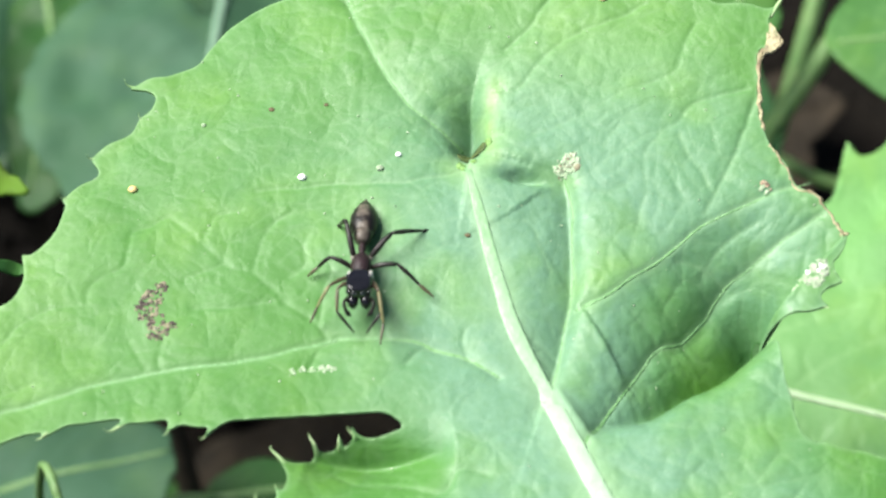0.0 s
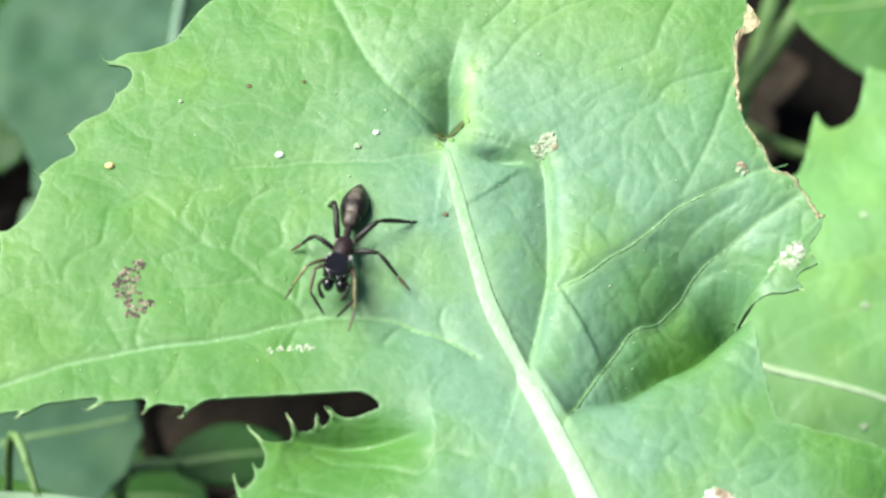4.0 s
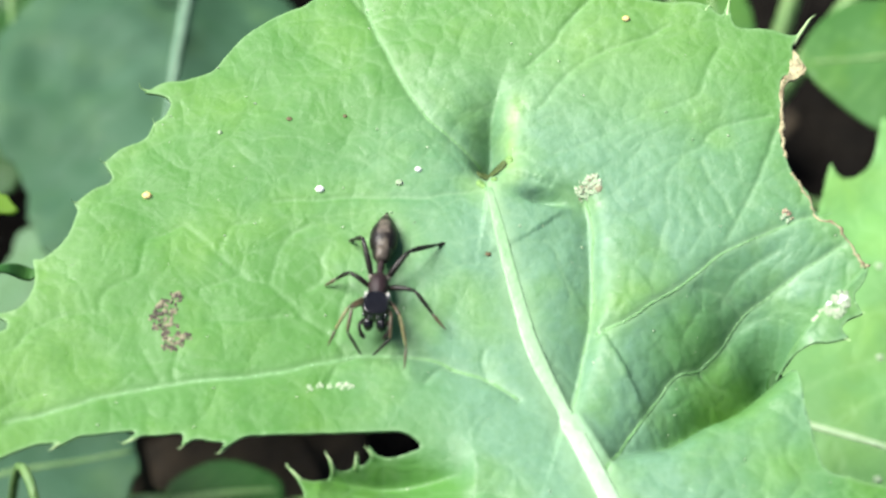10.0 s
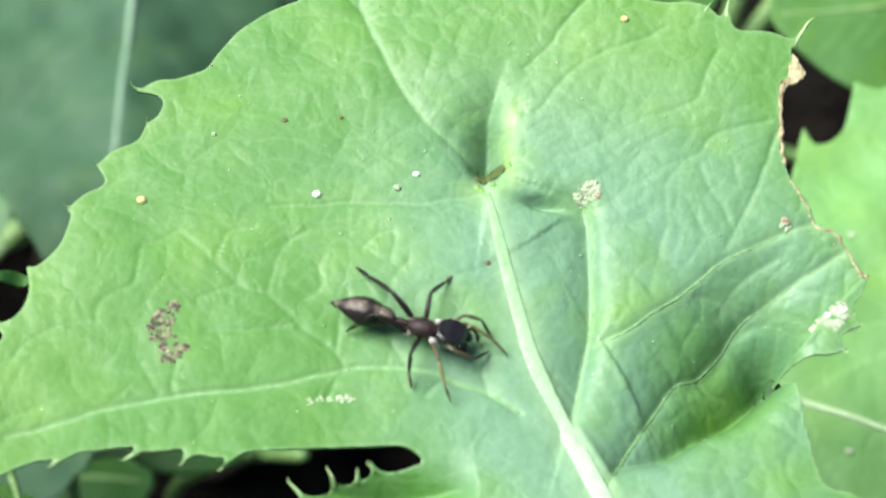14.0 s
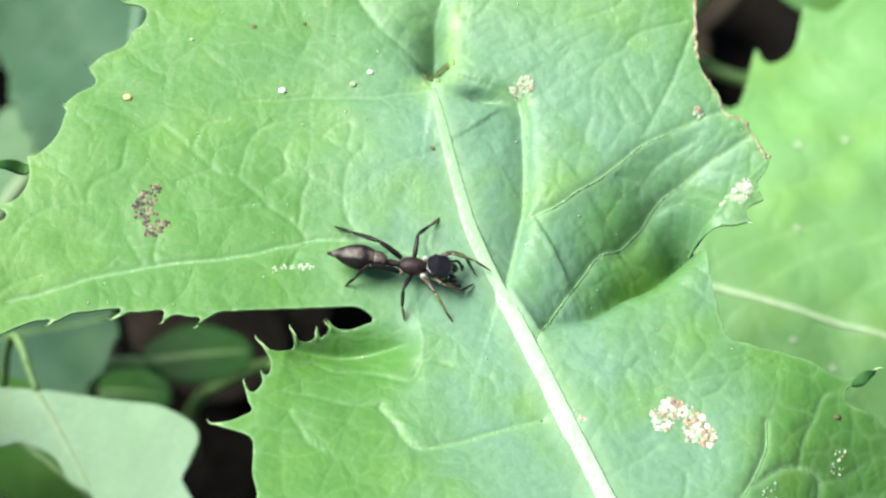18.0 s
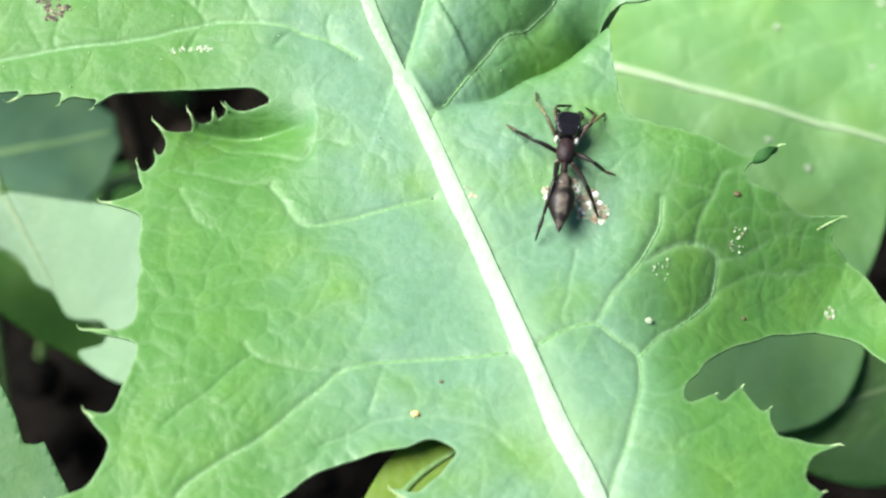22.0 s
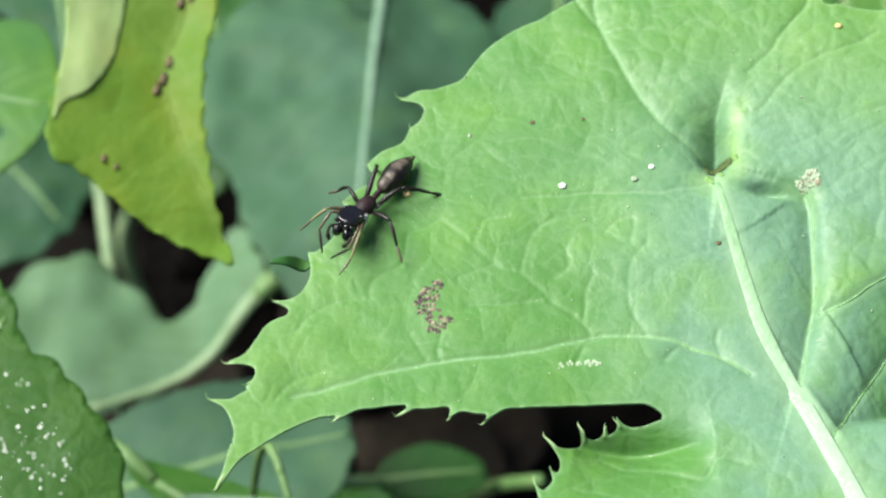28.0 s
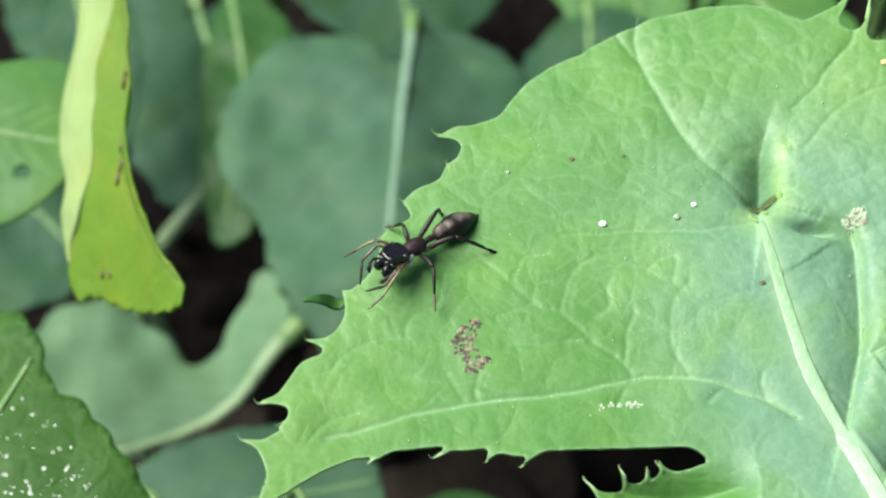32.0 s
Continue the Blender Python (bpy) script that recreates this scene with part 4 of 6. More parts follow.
    blade("dark_edge_piece", lobe, lambda x, y: leaf_top(x, y) + 0.015 + 0.05 * np.exp(-(((x - 2.58) / 0.08) ** 2)), 0.02, 0.02, MID_DARK, leaf, label="dark piece at the leaf's edge, curled tooth and gap patch")
    stalk = bend([(2.11, -5.53, top0(leaf_top, 2.11, -5.53) - 0.01), (2.41, -6.43, -0.8), (2.61, -7.43, -3.5), (2.61, -7.93, -8.0), (2.61, -8.03, -13.0)], 6)
    part("stalk", tube_bm([Vector(p) * CM for p in stalk], [0.09 * CM, 0.12 * CM, 0.16 * CM, 0.2 * CM], 10), STALK, leaf)
    return leaf


make_main_leaf()


# ---- marks that lie on the leaf ----
def crumbled(name, label, blobs, count, size, materials, seed, base=None, top=leaf_top):
    """A dry patch on a leaf made of many small ragged flakes, which lie within round blobs (x, y, radius) of the plan."""
    rng = random.Random(seed)
    cx, cy = blobs[0][:2]
    z0 = top0(top, cx, cy)
    thing = new(name)
    thing.location = at(cx, cy, z0)
    tagged(thing, label, "leaf mark")
    bms = [bmesh.new() for _ in materials]
    area = [r * r for _, _, r in blobs]
    for k in range(count):
        bx, by, br = rng.choices(blobs, area)[0]
        a, d = rng.uniform(0, 2 * math.pi), br * math.sqrt(rng.random())
        x, y = bx + d * math.cos(a), by + d * math.sin(a)
        r = size * rng.uniform(0.45, 1.25)
        bm, h = bms[rng.choices(range(len(materials)), [m[1] for m in materials])[0]], top0(top, x, y) - z0
        n, turn = 7, rng.uniform(0, 6)
        ring = [(r * rng.uniform(0.5, 1.3) * math.cos(turn + 2 * math.pi * i / n), r * rng.uniform(0.5, 1.3) * math.sin(turn + 2 * math.pi * i / n)) for i in range(n)]
        low = [bm.verts.new(Vector((x - cx + u, y - cy + v, h - 0.003)) * CM) for u, v in ring]
        mid = [bm.verts.new(Vector((x - cx + u * 0.8, y - cy + v * 0.8, h + 0.22 * r * rng.uniform(0.4, 1.0))) * CM) for u, v in ring]
        peak = bm.verts.new(Vector((x - cx, y - cy, h + 0.22 * r * rng.uniform(0.2, 1.2))) * CM)
        for i in range(n):
            j = (i + 1) % n
            bm.faces.new((low[i], low[j], mid[j], mid[i]))
            bm.faces.new((mid[i], mid[j], peak))
    for bm, (material, _) in zip(bms, materials):
        tagged(part("crust", bm, material, thing), kind="stuff")
    return thing


crumbled("dry_scar", "dark brown speckled dry scar on the green leaf", [(-1.52, -0.27, 0.055), (-1.54, -0.33, 0.06), (-1.49, -0.40, 0.05), (-1.47, -0.47, 0.06), (-1.41, -0.44, 0.03), (-1.48, -0.20, 0.030)], 150, 0.015, ((SCAR_DARK, 3), (SCAR_TAN, 2)), 1)
crumbled("insect_trail", "thin cream-coloured feeding trail on the leaf", [(-0.77, -0.70, 0.02), (-0.72, -0.685, 0.018), (-0.67, -0.685, 0.02), (-0.62, -0.68, 0.018), (-0.57, -0.675, 0.02)], 46, 0.011, ((SCAR_PALE, 1),), 3)
crumbled("pale_scar", "whitish crusty scar on the green leaf", [(0.67, 0.50, 0.055), (0.64, 0.47, 0.04), (0.70, 0.53, 0.03)], 70, 0.018, ((SCAR_PALE, 3), (SCAR_TAN, 1)), 4)
crumbled("pale_scar", "whitish crusty scar near the leaf's edge", [(1.92, -0.19, 0.06), (1.96, -0.15, 0.04)], 90, 0.021, ((SCAR_PALE, 5), (CHALK, 1)), 5)
crumbled("pale_scar", "small cream scar near the leaf's edge", [(1.71, 0.34, 0.03)], 12, 0.016, ((SCAR_PALE, 2), (SCAR, 1)), 6)
crumbled("eaten_patch", "cream and brown crumbly eaten patch beside the midrib", [(1.40, -1.60, 0.07), (1.46, -1.54, 0.06), (1.54, -1.55, 0.05), (1.58, -1.63, 0.07), (1.64, -1.70, 0.06), (1.55, -1.70, 0.04)], 260, 0.019, ((SCAR_PALE, 3), (SCAR, 3), (CHALK, 1)), 7)
crumbled("eaten_patch", "small brown and cream eaten hole beside the midrib", [(0.92, -1.57, 0.02), (0.95, -1.61, 0.022)], 14, 0.014, ((SCAR, 2), (SCAR_PALE, 2)), 9)
crumbled("pale_scar", "pale speckled scar on the leaf's dark lobe", [(1.98, -2.02, 0.05), (2.00, -1.96, 0.03), (1.96, -2.08, 0.02)], 16, 0.010, ((SCAR_PALE, 1),), 10)
crumbled("pale_scar", "pale speckled scar on the leaf's dark lobe", [(2.42, -1.78, 0.04), (2.44, -1.70, 0.035)], 16, 0.012, ((SCAR_PALE, 2), (SCAR_TAN, 1)), 11)
crumbled("pale_scar", "cream scar on the leaf's dark lobe", [(2.98, -2.05, 0.04)], 14, 0.014, ((SCAR_PALE, 2), (SCAR_TAN, 1)), 12)


def speck(label, x, y, r, material, tall=0.7, top=leaf_top):
    bm = ball_bm((r * CM, r * 0.8 * CM, r * tall * CM), 10, 6, lambda a, b, c: (a, b, max(c, -0.4)))
    ob = part("speck", bm, material)
    ob.location = at(x, y, top0(top, x, y) + 0.2 * r)
    tagged(ob, label, "speck", "specks on the leaf")


speck("tiny white grain on the green leaf", -0.76, 0.47, 0.024, CHALK)
speck("tiny white grain on the green leaf", -0.24, 0.59, 0.018, CHALK)
speck("amber grain on the green leaf", -1.67, 0.41, 0.026, AMBER)
speck("small brown speck on the green leaf", -0.64, 0.92, 0.013, BROWN_SPECK, 0.3)
speck("small brown speck on the green leaf", -0.94, 0.90, 0.017, BROWN_SPECK, 0.2)
speck("yellowish grain on the green leaf", -0.34, 0.51, 0.022, SCAR_PALE)
speck("pale grain on the green leaf", -1.31, 0.81, 0.014, SCAR_PALE)
speck("brown speck at the midrib", 0.13, 0.08, 0.017, BROWN_SPECK, 0.3)
speck("amber grain near the leaf's tip", 0.89, 1.51, 0.022, AMBER)
speck("dark brown dot on the leaf's lobe", 2.42, -1.51, 0.021, BROWN_SPECK, 0.3)
speck("cream grain on the leaf's lobe", 1.90, -2.34, 0.024, SCAR_PALE)
speck("brown dot on the leaf's lobe", 2.45, -2.18, 0.015, BROWN_SPECK, 0.3)
speck("black dot on the leaf", 0.80, -2.77, 0.012, BROWN_SPECK, 0.4)
speck("orange-brown grain on the leaf", 0.67, -2.96, 0.024, AMBER)


# fine pale dust on the leaf
rng = random.Random(31)
spots = []
while len(spots) < 150:
    x, y = rng.uniform(-2.2, 2.0), rng.uniform(-1.6, 1.8)
    if within(np.array([x]), np.array([y]), LEAF_RING)[0]:
        spots.append((x, y, 0.003 + 0.006 * rng.random() ** 2))
heights = leaf_top(np.array([q[0] for q in spots]), np.array([q[1] for q in spots]))
bm = bmesh.new()
for (x, y, r), z in zip(spots, heights.tolist()):
    for v in bmesh.ops.create_icosphere(bm, subdivisions=1, radius=1)["verts"]:
        v.co = Vector((x + v.co.x * r, y + v.co.y * r * 0.8, z + LEAF_HEIGHT + (v.co.z * 0.5 + 0.2) * r)) * CM
tagged(part("pale_dust", bm, SCAR_PALE), "fine pale dust grains strewn over the green leaf", "dust", kind="stuff")


# ---- the leaves round about and below ----
def tilted(z0, cx, cy, sx=0.0, sy=0.0, cup=0.0, wave=0.12, seed=0.0, scale=1.0):
    """A gently waved sheet at z0 with slopes and a cupped or domed form."""

    def height(x, y):
        x, y = np.asarray(x, float), np.asarray(y, float)
        return z0 + sx * (x - cx) + sy * (y - cy) + cup * ((x - cx) ** 2 + (y - cy) ** 2) + wave * ripple(x, y, 0.9 * scale, seed) + 0.25 * wave * ripple(x, y, 3.1 * scale, seed + 4)

    return height


def folded(height, x0, slope):
    """The same sheet, bent down on one side of its midrib."""
    return lambda x, y: height(x, y) - slope * np.clip(np.asarray(x, float) - x0, 0, 3)


def crinkle(points, teeth, depth, sharp=True, n=6):
    """An outline through points, with small teeth or scallops set on it."""
    ring = glide(points, n, closed=True)
    out = np.diff(np.vstack([ring, ring[:1]]), axis=0)
    length = np.concatenate([[0], np.cumsum(np.hypot(out[:, 0], out[:, 1]))])
    s = np.linspace(0, length[-1], int(teeth * 8) + 1)[:-1]
    closed = np.vstack([ring, ring[:1]])
    x, y = np.interp(s, length, closed[:, 0]), np.interp(s, length, closed[:, 1])
    tx, ty = np.gradient(x), np.gradient(y)
    k = np.hypot(tx, ty) + 1e-9
    phase = s / length[-1] * teeth % 1
    lift = depth * ((phase**2) if sharp else np.abs(np.sin(phase * np.pi)))
    turn = np.sign(np.sum(x * np.roll(y, -1) - np.roll(x, -1) * y))
    return np.stack([x + turn * ty / k * lift, y - turn * tx / k * lift], 1)


def weed_leaf(label, points, height, material, rib, foot, teeth=0, depth=0.0, sharp=True, step=0.06, width=0.04, side=6, name="weed_leaf", holes=(), category="leaf", thick=0.03, rib_material=None, bloom=0.5):
    """A leaf with its blade, midrib and stalk; foot is where its stalk meets the soil."""
    thing = new(name)
    thing.location = at(foot[0], foot[1], -LEAF_HEIGHT)
    tagged(thing, label, category, "weed leaves")
    origin = (foot[0], foot[1], -LEAF_HEIGHT)
    ring = crinkle(points, teeth, depth, sharp) if teeth else glide(points, 6, closed=True)
    rib = glide(rib, 8)
    lines = [(rib, width * 1.4)]
    ends = ring.mean(0)
    reach = np.linalg.norm(rib[-1] - rib[0])
    for k in range(side):
        p = rib[int((k + 0.7) / (side + 1) * (len(rib) - 1))]
        d = (rib[-1] - rib[0]) / reach
        for turn in (1, -1):
            a = turn * radians(52)
            w = np.array([d[0] * math.cos(a) - d[1] * math.sin(a), d[0] * math.sin(a) + d[1] * math.cos(a)])
            lines.append((glide([tuple(p), tuple(p + w * reach * 0.16 + d * 0.02), tuple(p + w * reach * 0.3 + d * reach * 0.07)], 4), width * 0.55))
    blade("blade", ring, height, step, thick, material, thing, lines, lambda x, y: np.full(x.shape, bloom), None, origin, holes=holes)
    z = height(rib[:, 0], rib[:, 1])
    pts = [Vector((x - origin[0], y - origin[1], h - origin[2] + 0.005)) * CM for (x, y), h in zip(rib, z)]
    k = len(pts)
    part("midrib", tube_bm(pts, [width * (1 - 0.7 * i / k) * CM for i in range(k)], 8, 0.6), rib_material or STALK, thing)
    p0, p1 = pts[0], pts[1]
    back = (p0 - p1).normalized() * 0.006
    mid = Vector((p0.x * 0.45, p0.y * 0.45, p0.z * 0.5))
    stalk = bend([tuple(p0), tuple(p0 + back + Vector((0, 0, -0.003))), tuple(mid), (0, 0, -0.002)], 6)
    part("stalk", tube_bm([Vector(p) for p in stalk], [width * CM, width * 1.3 * CM, width * 1.6 * CM], 8), STALK, thing)
    return thing


weed_leaf("broad bluish green leaf with a pale midrib below", [(-2.59, 7.78), (-2.97, 8.22), (-3.51, 8.35), (-4.09, 7.91), (-4.45, 6.93), (-4.33, 6.20), (-3.90, 5.60), (-3.68, 4.89), (-3.15, 4.07), (-2.63, 3.71), (-1.90, 4.05), (-1.27, 5.10), (-0.83, 6.30), (-1.03, 7.52), (-1.45, 8.40), (-2.21, 8.65), (-2.45, 8.28)],
          folded(tilted(-7.8, -2.64, 6.07, 0.05, -0.08, -0.05, 0.18, 1), -2.5, 0.55), BLUE_LEAF, [(-2.48, 8.40), (-2.51, 7.29), (-2.53, 6.07), (-2.58, 3.94)], (-2.21, 10.45), 34, 0.05, step=0.06, width=0.055, rib_material=MIDRIB_BLUE)
weed_leaf("rounded green leaf with a small dark hole", [(-5.66, 4.57), (-5.07, 4.56), (-4.85, 4.05), (-4.89, 3.49), (-5.21, 3.10), (-5.79, 2.94), (-6.49, 3.39), (-6.44, 4.29)], tilted(-4.0, -5.54, 3.83, 0.1, 0.05, -0.08, 0.1, 2), MID_LEAF, [(-6.33, 3.95), (-5.54, 3.83), (-4.94, 3.71)], (-7.54, 4.52),
          step=0.03, holes=[glide([(-5.38, 3.44), (-5.30, 3.51), (-5.21, 3.44), (-5.30, 3.38)], 4, closed=True)])
spotted = tilted(-2.3, -4.48, -0.14, 0.05, 0.05, -0.06, 0.10, 3)
weed_leaf("dark green leaf sprinkled with white specks", [(-4.78, 1.13), (-4.52, 0.91), (-4.36, 0.52), (-4.13, 0.38), (-3.85, 0.05), (-3.62, -0.31), (-3.68, -1.00), (-4.34, -1.41), (-5.32, -1.19), (-5.84, -0.33), (-5.70, 0.64), (-5.22, 1.14)], spotted, SPOTTED, [(-5.51, -1.08), (-4.88, -0.13), (-4.51, 0.74)], (-6.20, -2.41), 26, 0.04, False)
weed_leaf("pale greyish leaf curled up at its edge", [(-6.17, 4.57), (-5.45, 4.89), (-4.88, 4.53), (-4.5, 4.27), (-4.19, 4.75), (-3.89, 5.31), (-3.62, 4.56), (-4.17, 3.86), (-5.29, 3.13), (-5.75, 3.59), (-6.15, 3.97)], tilted(-8.6, -4.80, 4.45, 0.03, 0.06, 0.06, 0.25, 4), GREY_LEAF, [(-3.61, 4.46), (-4.17, 3.81), (-5.29, 3.11)], (-2.89, 5.68), 14, 0.08, False, width=0.085, rib_material=STALK_PALE)
weed_leaf("bluish green leaf deep in the weeds", [(-4.69, 2.41), (-3.59, 2.78), (-2.68, 2.49), (-2.42, 1.94), (-2.86, 1.28), (-3.96, 1.19), (-4.67, 1.74)], tilted(-7.0, -3.57, 1.95, 0.08, -0.05, -0.05, 0.12, 5), BLUE_LEAF, [(-4.56, 1.63), (-3.57, 1.95), (-2.47, 2.16)], (-5.54, 0.99), 18, 0.05)
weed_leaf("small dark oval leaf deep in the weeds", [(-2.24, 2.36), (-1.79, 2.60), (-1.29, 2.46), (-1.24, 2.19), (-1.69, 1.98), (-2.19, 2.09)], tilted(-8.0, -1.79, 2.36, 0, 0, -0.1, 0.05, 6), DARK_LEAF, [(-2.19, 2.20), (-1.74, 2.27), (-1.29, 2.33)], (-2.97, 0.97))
weed_leaf("pale whitish-green scalloped leaf", [(-3.43, 0.14), (-3.16, 0.16), (-2.58, 0.10), (-2.09, 0.03), (-1.70, -0.02), (-1.42, -0.20), (-1.47, -0.46), (-1.52, -0.57), (-1.42, -0.78), (-1.52, -0.90), (-1.38, -1.10), (-1.42, -1.44), (-1.63, -1.39), (-1.80, -1.30), (-1.96, -1.15), (-1.78, -1.08), (-1.79, -0.92), (-2.05, -0.88), (-2.18, -0.69), (-2.33, -0.61), (-2.46, -0.42), (-2.71, -0.31), (-2.88, -0.33), (-3.05, -0.19), (-3.23, -0.05)], tilted(-3.8, -2.22, -0.33, 0.0, 0.0, 0.0, 0.06, 7), PALE_LEAF, [(-2.62, 0.08), (-2.40, -0.28), (-2.19, -0.64)], (-4.21, -0.62), step=0.03, side=2, rib_material=STALK_PALE, width=0.020)
weed_leaf("dark green leaf beneath the scalloped leaf", [(-4.10, 0.95), (-3.77, 0.59), (-3.28, 0.03), (-2.71, -0.49), (-2.17, -0.78), (-1.74, -0.98), (-1.55, -0.93), (-1.70, -0.10), (-2.60, 0.55), (-3.6, 0.9)], tilted(-5.0, -2.18, -0.29, 0.0, 0.0, 0, 0.06, 8), UNDER_LEAF, [(-3.85, 0.80), (-2.80, 0.10), (-1.75, -0.80)], (-4.59, 0.36), 20, 0.02, False)
weed_leaf("dull green coarsely serrated leaf", [(-3.0, -2.25), (-2.56, -2.22), (-2.35, -2.25), (-2.17, -2.27, "t"), (-2.10, -2.38), (-1.93, -2.53), (-1.87, -2.44), (-1.76, -2.42, "t"), (-1.59, -2.70), (-1.50, -2.91), (-1.40, -2.89, "t"), (-1.24, -3.17), (-1.16, -3.30), (-1.05, -3.34, "t"), (-1.10, -3.9), (-1.7, -4.4), (-2.6, -4.3), (-3.3, -3.3)], tilted(-0.5, -1.8, -2.7, 0.02, 0.0, -0.03, 0.04, 10), SERRATED, [(-2.6, -4.2), (-2.2, -3.3), (-1.80, -2.50)], (-3.76, -5.2), step=0.03, width=0.022, bloom=0.55)
right_top = tilted(-4.2, 3.15, 1.55, 0.02, 0.03, -0.02, 0.12, 11)
weed_leaf("large pale green lobed leaf with a white midrib", [(1.51, 2.02), (2.57, 2.94), (2.91, 2.96), (3.12, 3.55, "t"), (3.22, 3.41), (3.44, 3.55), (3.56, 3.96, "t"), (3.78, 3.91), (4.11, 4.12), (4.58, 3.88), (4.75, 3.16), (4.64, 2.22), (4.70, 1.42), (4.93, 0.85), (4.60, 0.30), (4.41, 0.20), (4.27, 0.27), (4.15, 0.42), (4.10, 0.20), (4.00, -0.10), (3.93, -0.26, "t"), (3.88, -0.36), (3.87, -0.66), (3.85, -0.95), (3.68, -1.28), (3.30, -1.48), (2.55, -1.50), (1.67, -0.21), (1.29, 1.23)], right_top, RIGHT_LEAF, [(1.40, 1.65), (2.32, 1.35), (3.44, 0.98), (4.86, 0.54)], (0.48, 2.37), step=0.045, width=0.042, rib_material=RIB_GREEN)
weed_leaf("dark green leaf with a brown spot", [(3.22, -1.45), (3.39, -0.84), (3.60, -0.63), (4.29, -0.54), (4.74, -1.22), (4.12, -1.82), (3.54, -1.76)], tilted(-4.6, 3.86, -1.20, 0.05, 0.1, -0.05, 0.08, 12), MID_LEAF, [(4.65, -1.01), (3.96, -1.15), (3.37, -1.35)], (5.97, -0.51))
weed_leaf("fresh green leaf behind the leaf's tip", [(0.54, 6.39), (0.77, 7.01), (1.20, 7.38), (1.62, 7.06), (2.03, 6.50), (2.23, 6.02), (1.58, 5.66), (0.85, 5.78)], tilted(-5.8, 1.40, 6.51, 0.05, 0.1, -0.1, 0.1, 13), MID_LEAF, [(0.88, 7.13), (1.40, 6.51), (2.13, 6.08)], (0.37, 8.77), 18, 0.05)
weed_leaf("small green leaf in the shade", [(2.35, 6.83), (2.78, 7.01), (3.07, 6.28), (2.74, 5.92), (2.33, 6.29)], tilted(-6.2, 2.66, 6.47, 0.0, 0.1, -0.1, 0.06, 14), MID_LEAF, [(2.57, 6.95), (2.68, 6.47), (2.74, 5.98)], (2.31, 8.57))
weed_leaf("rounded fresh green leaf", [(3.38, 5.76), (3.68, 5.28), (4.29, 4.89), (5.04, 5.27), (5.21, 6.23), (4.37, 6.42), (3.72, 6.25)], tilted(-5.8, 4.23, 5.76, -0.05, 0.1, -0.08, 0.08, 15), MID_LEAF, [(5.09, 5.99), (4.33, 5.75), (3.49, 5.70)], (6.55, 6.96))
weed_leaf("yellow-green young leaf under the leaf's notch", [(0.28, -3.80), (0.42, -3.38), (0.60, -3.10), (0.85, -2.95), (1.04, -3.05), (0.96, -3.26), (0.76, -3.48), (0.60, -3.90)], lambda x, y: leaf_base(x, y) - 0.12 - 0.25 * (np.asarray(x) - 0.65) ** 2, YELLOW_LEAF, [(0.45, -3.85), (0.62, -3.35), (0.98, -3.05)], (-0.67, -4.25), step=0.04, width=0.03)
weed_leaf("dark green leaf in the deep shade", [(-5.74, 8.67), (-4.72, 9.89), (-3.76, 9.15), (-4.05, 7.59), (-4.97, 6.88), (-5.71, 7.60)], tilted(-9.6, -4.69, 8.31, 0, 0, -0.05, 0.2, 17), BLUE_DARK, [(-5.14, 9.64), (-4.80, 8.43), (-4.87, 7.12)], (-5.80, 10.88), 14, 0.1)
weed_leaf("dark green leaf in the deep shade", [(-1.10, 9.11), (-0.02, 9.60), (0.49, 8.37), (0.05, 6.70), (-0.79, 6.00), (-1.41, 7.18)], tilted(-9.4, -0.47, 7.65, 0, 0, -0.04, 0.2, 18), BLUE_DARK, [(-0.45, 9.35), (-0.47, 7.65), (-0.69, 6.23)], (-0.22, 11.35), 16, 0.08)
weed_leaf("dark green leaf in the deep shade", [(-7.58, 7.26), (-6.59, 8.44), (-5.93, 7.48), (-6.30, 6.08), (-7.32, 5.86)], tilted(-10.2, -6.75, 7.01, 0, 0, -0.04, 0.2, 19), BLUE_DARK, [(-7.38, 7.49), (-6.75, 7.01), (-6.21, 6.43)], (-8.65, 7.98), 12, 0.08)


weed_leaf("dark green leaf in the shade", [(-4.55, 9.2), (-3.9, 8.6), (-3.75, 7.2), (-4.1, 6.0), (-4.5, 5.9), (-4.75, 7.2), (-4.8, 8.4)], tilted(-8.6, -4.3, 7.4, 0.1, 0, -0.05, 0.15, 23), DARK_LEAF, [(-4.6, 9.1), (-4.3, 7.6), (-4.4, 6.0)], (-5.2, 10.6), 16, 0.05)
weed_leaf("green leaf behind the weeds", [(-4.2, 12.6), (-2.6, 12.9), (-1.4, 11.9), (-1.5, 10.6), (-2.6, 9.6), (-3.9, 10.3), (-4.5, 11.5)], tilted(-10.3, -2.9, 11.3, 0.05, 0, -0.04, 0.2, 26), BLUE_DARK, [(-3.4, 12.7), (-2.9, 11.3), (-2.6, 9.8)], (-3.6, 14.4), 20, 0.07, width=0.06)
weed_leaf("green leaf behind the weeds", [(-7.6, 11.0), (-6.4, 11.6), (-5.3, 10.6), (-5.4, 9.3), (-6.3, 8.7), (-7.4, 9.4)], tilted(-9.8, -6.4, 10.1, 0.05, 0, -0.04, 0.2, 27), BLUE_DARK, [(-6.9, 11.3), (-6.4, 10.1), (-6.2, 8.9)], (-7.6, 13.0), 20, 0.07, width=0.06)
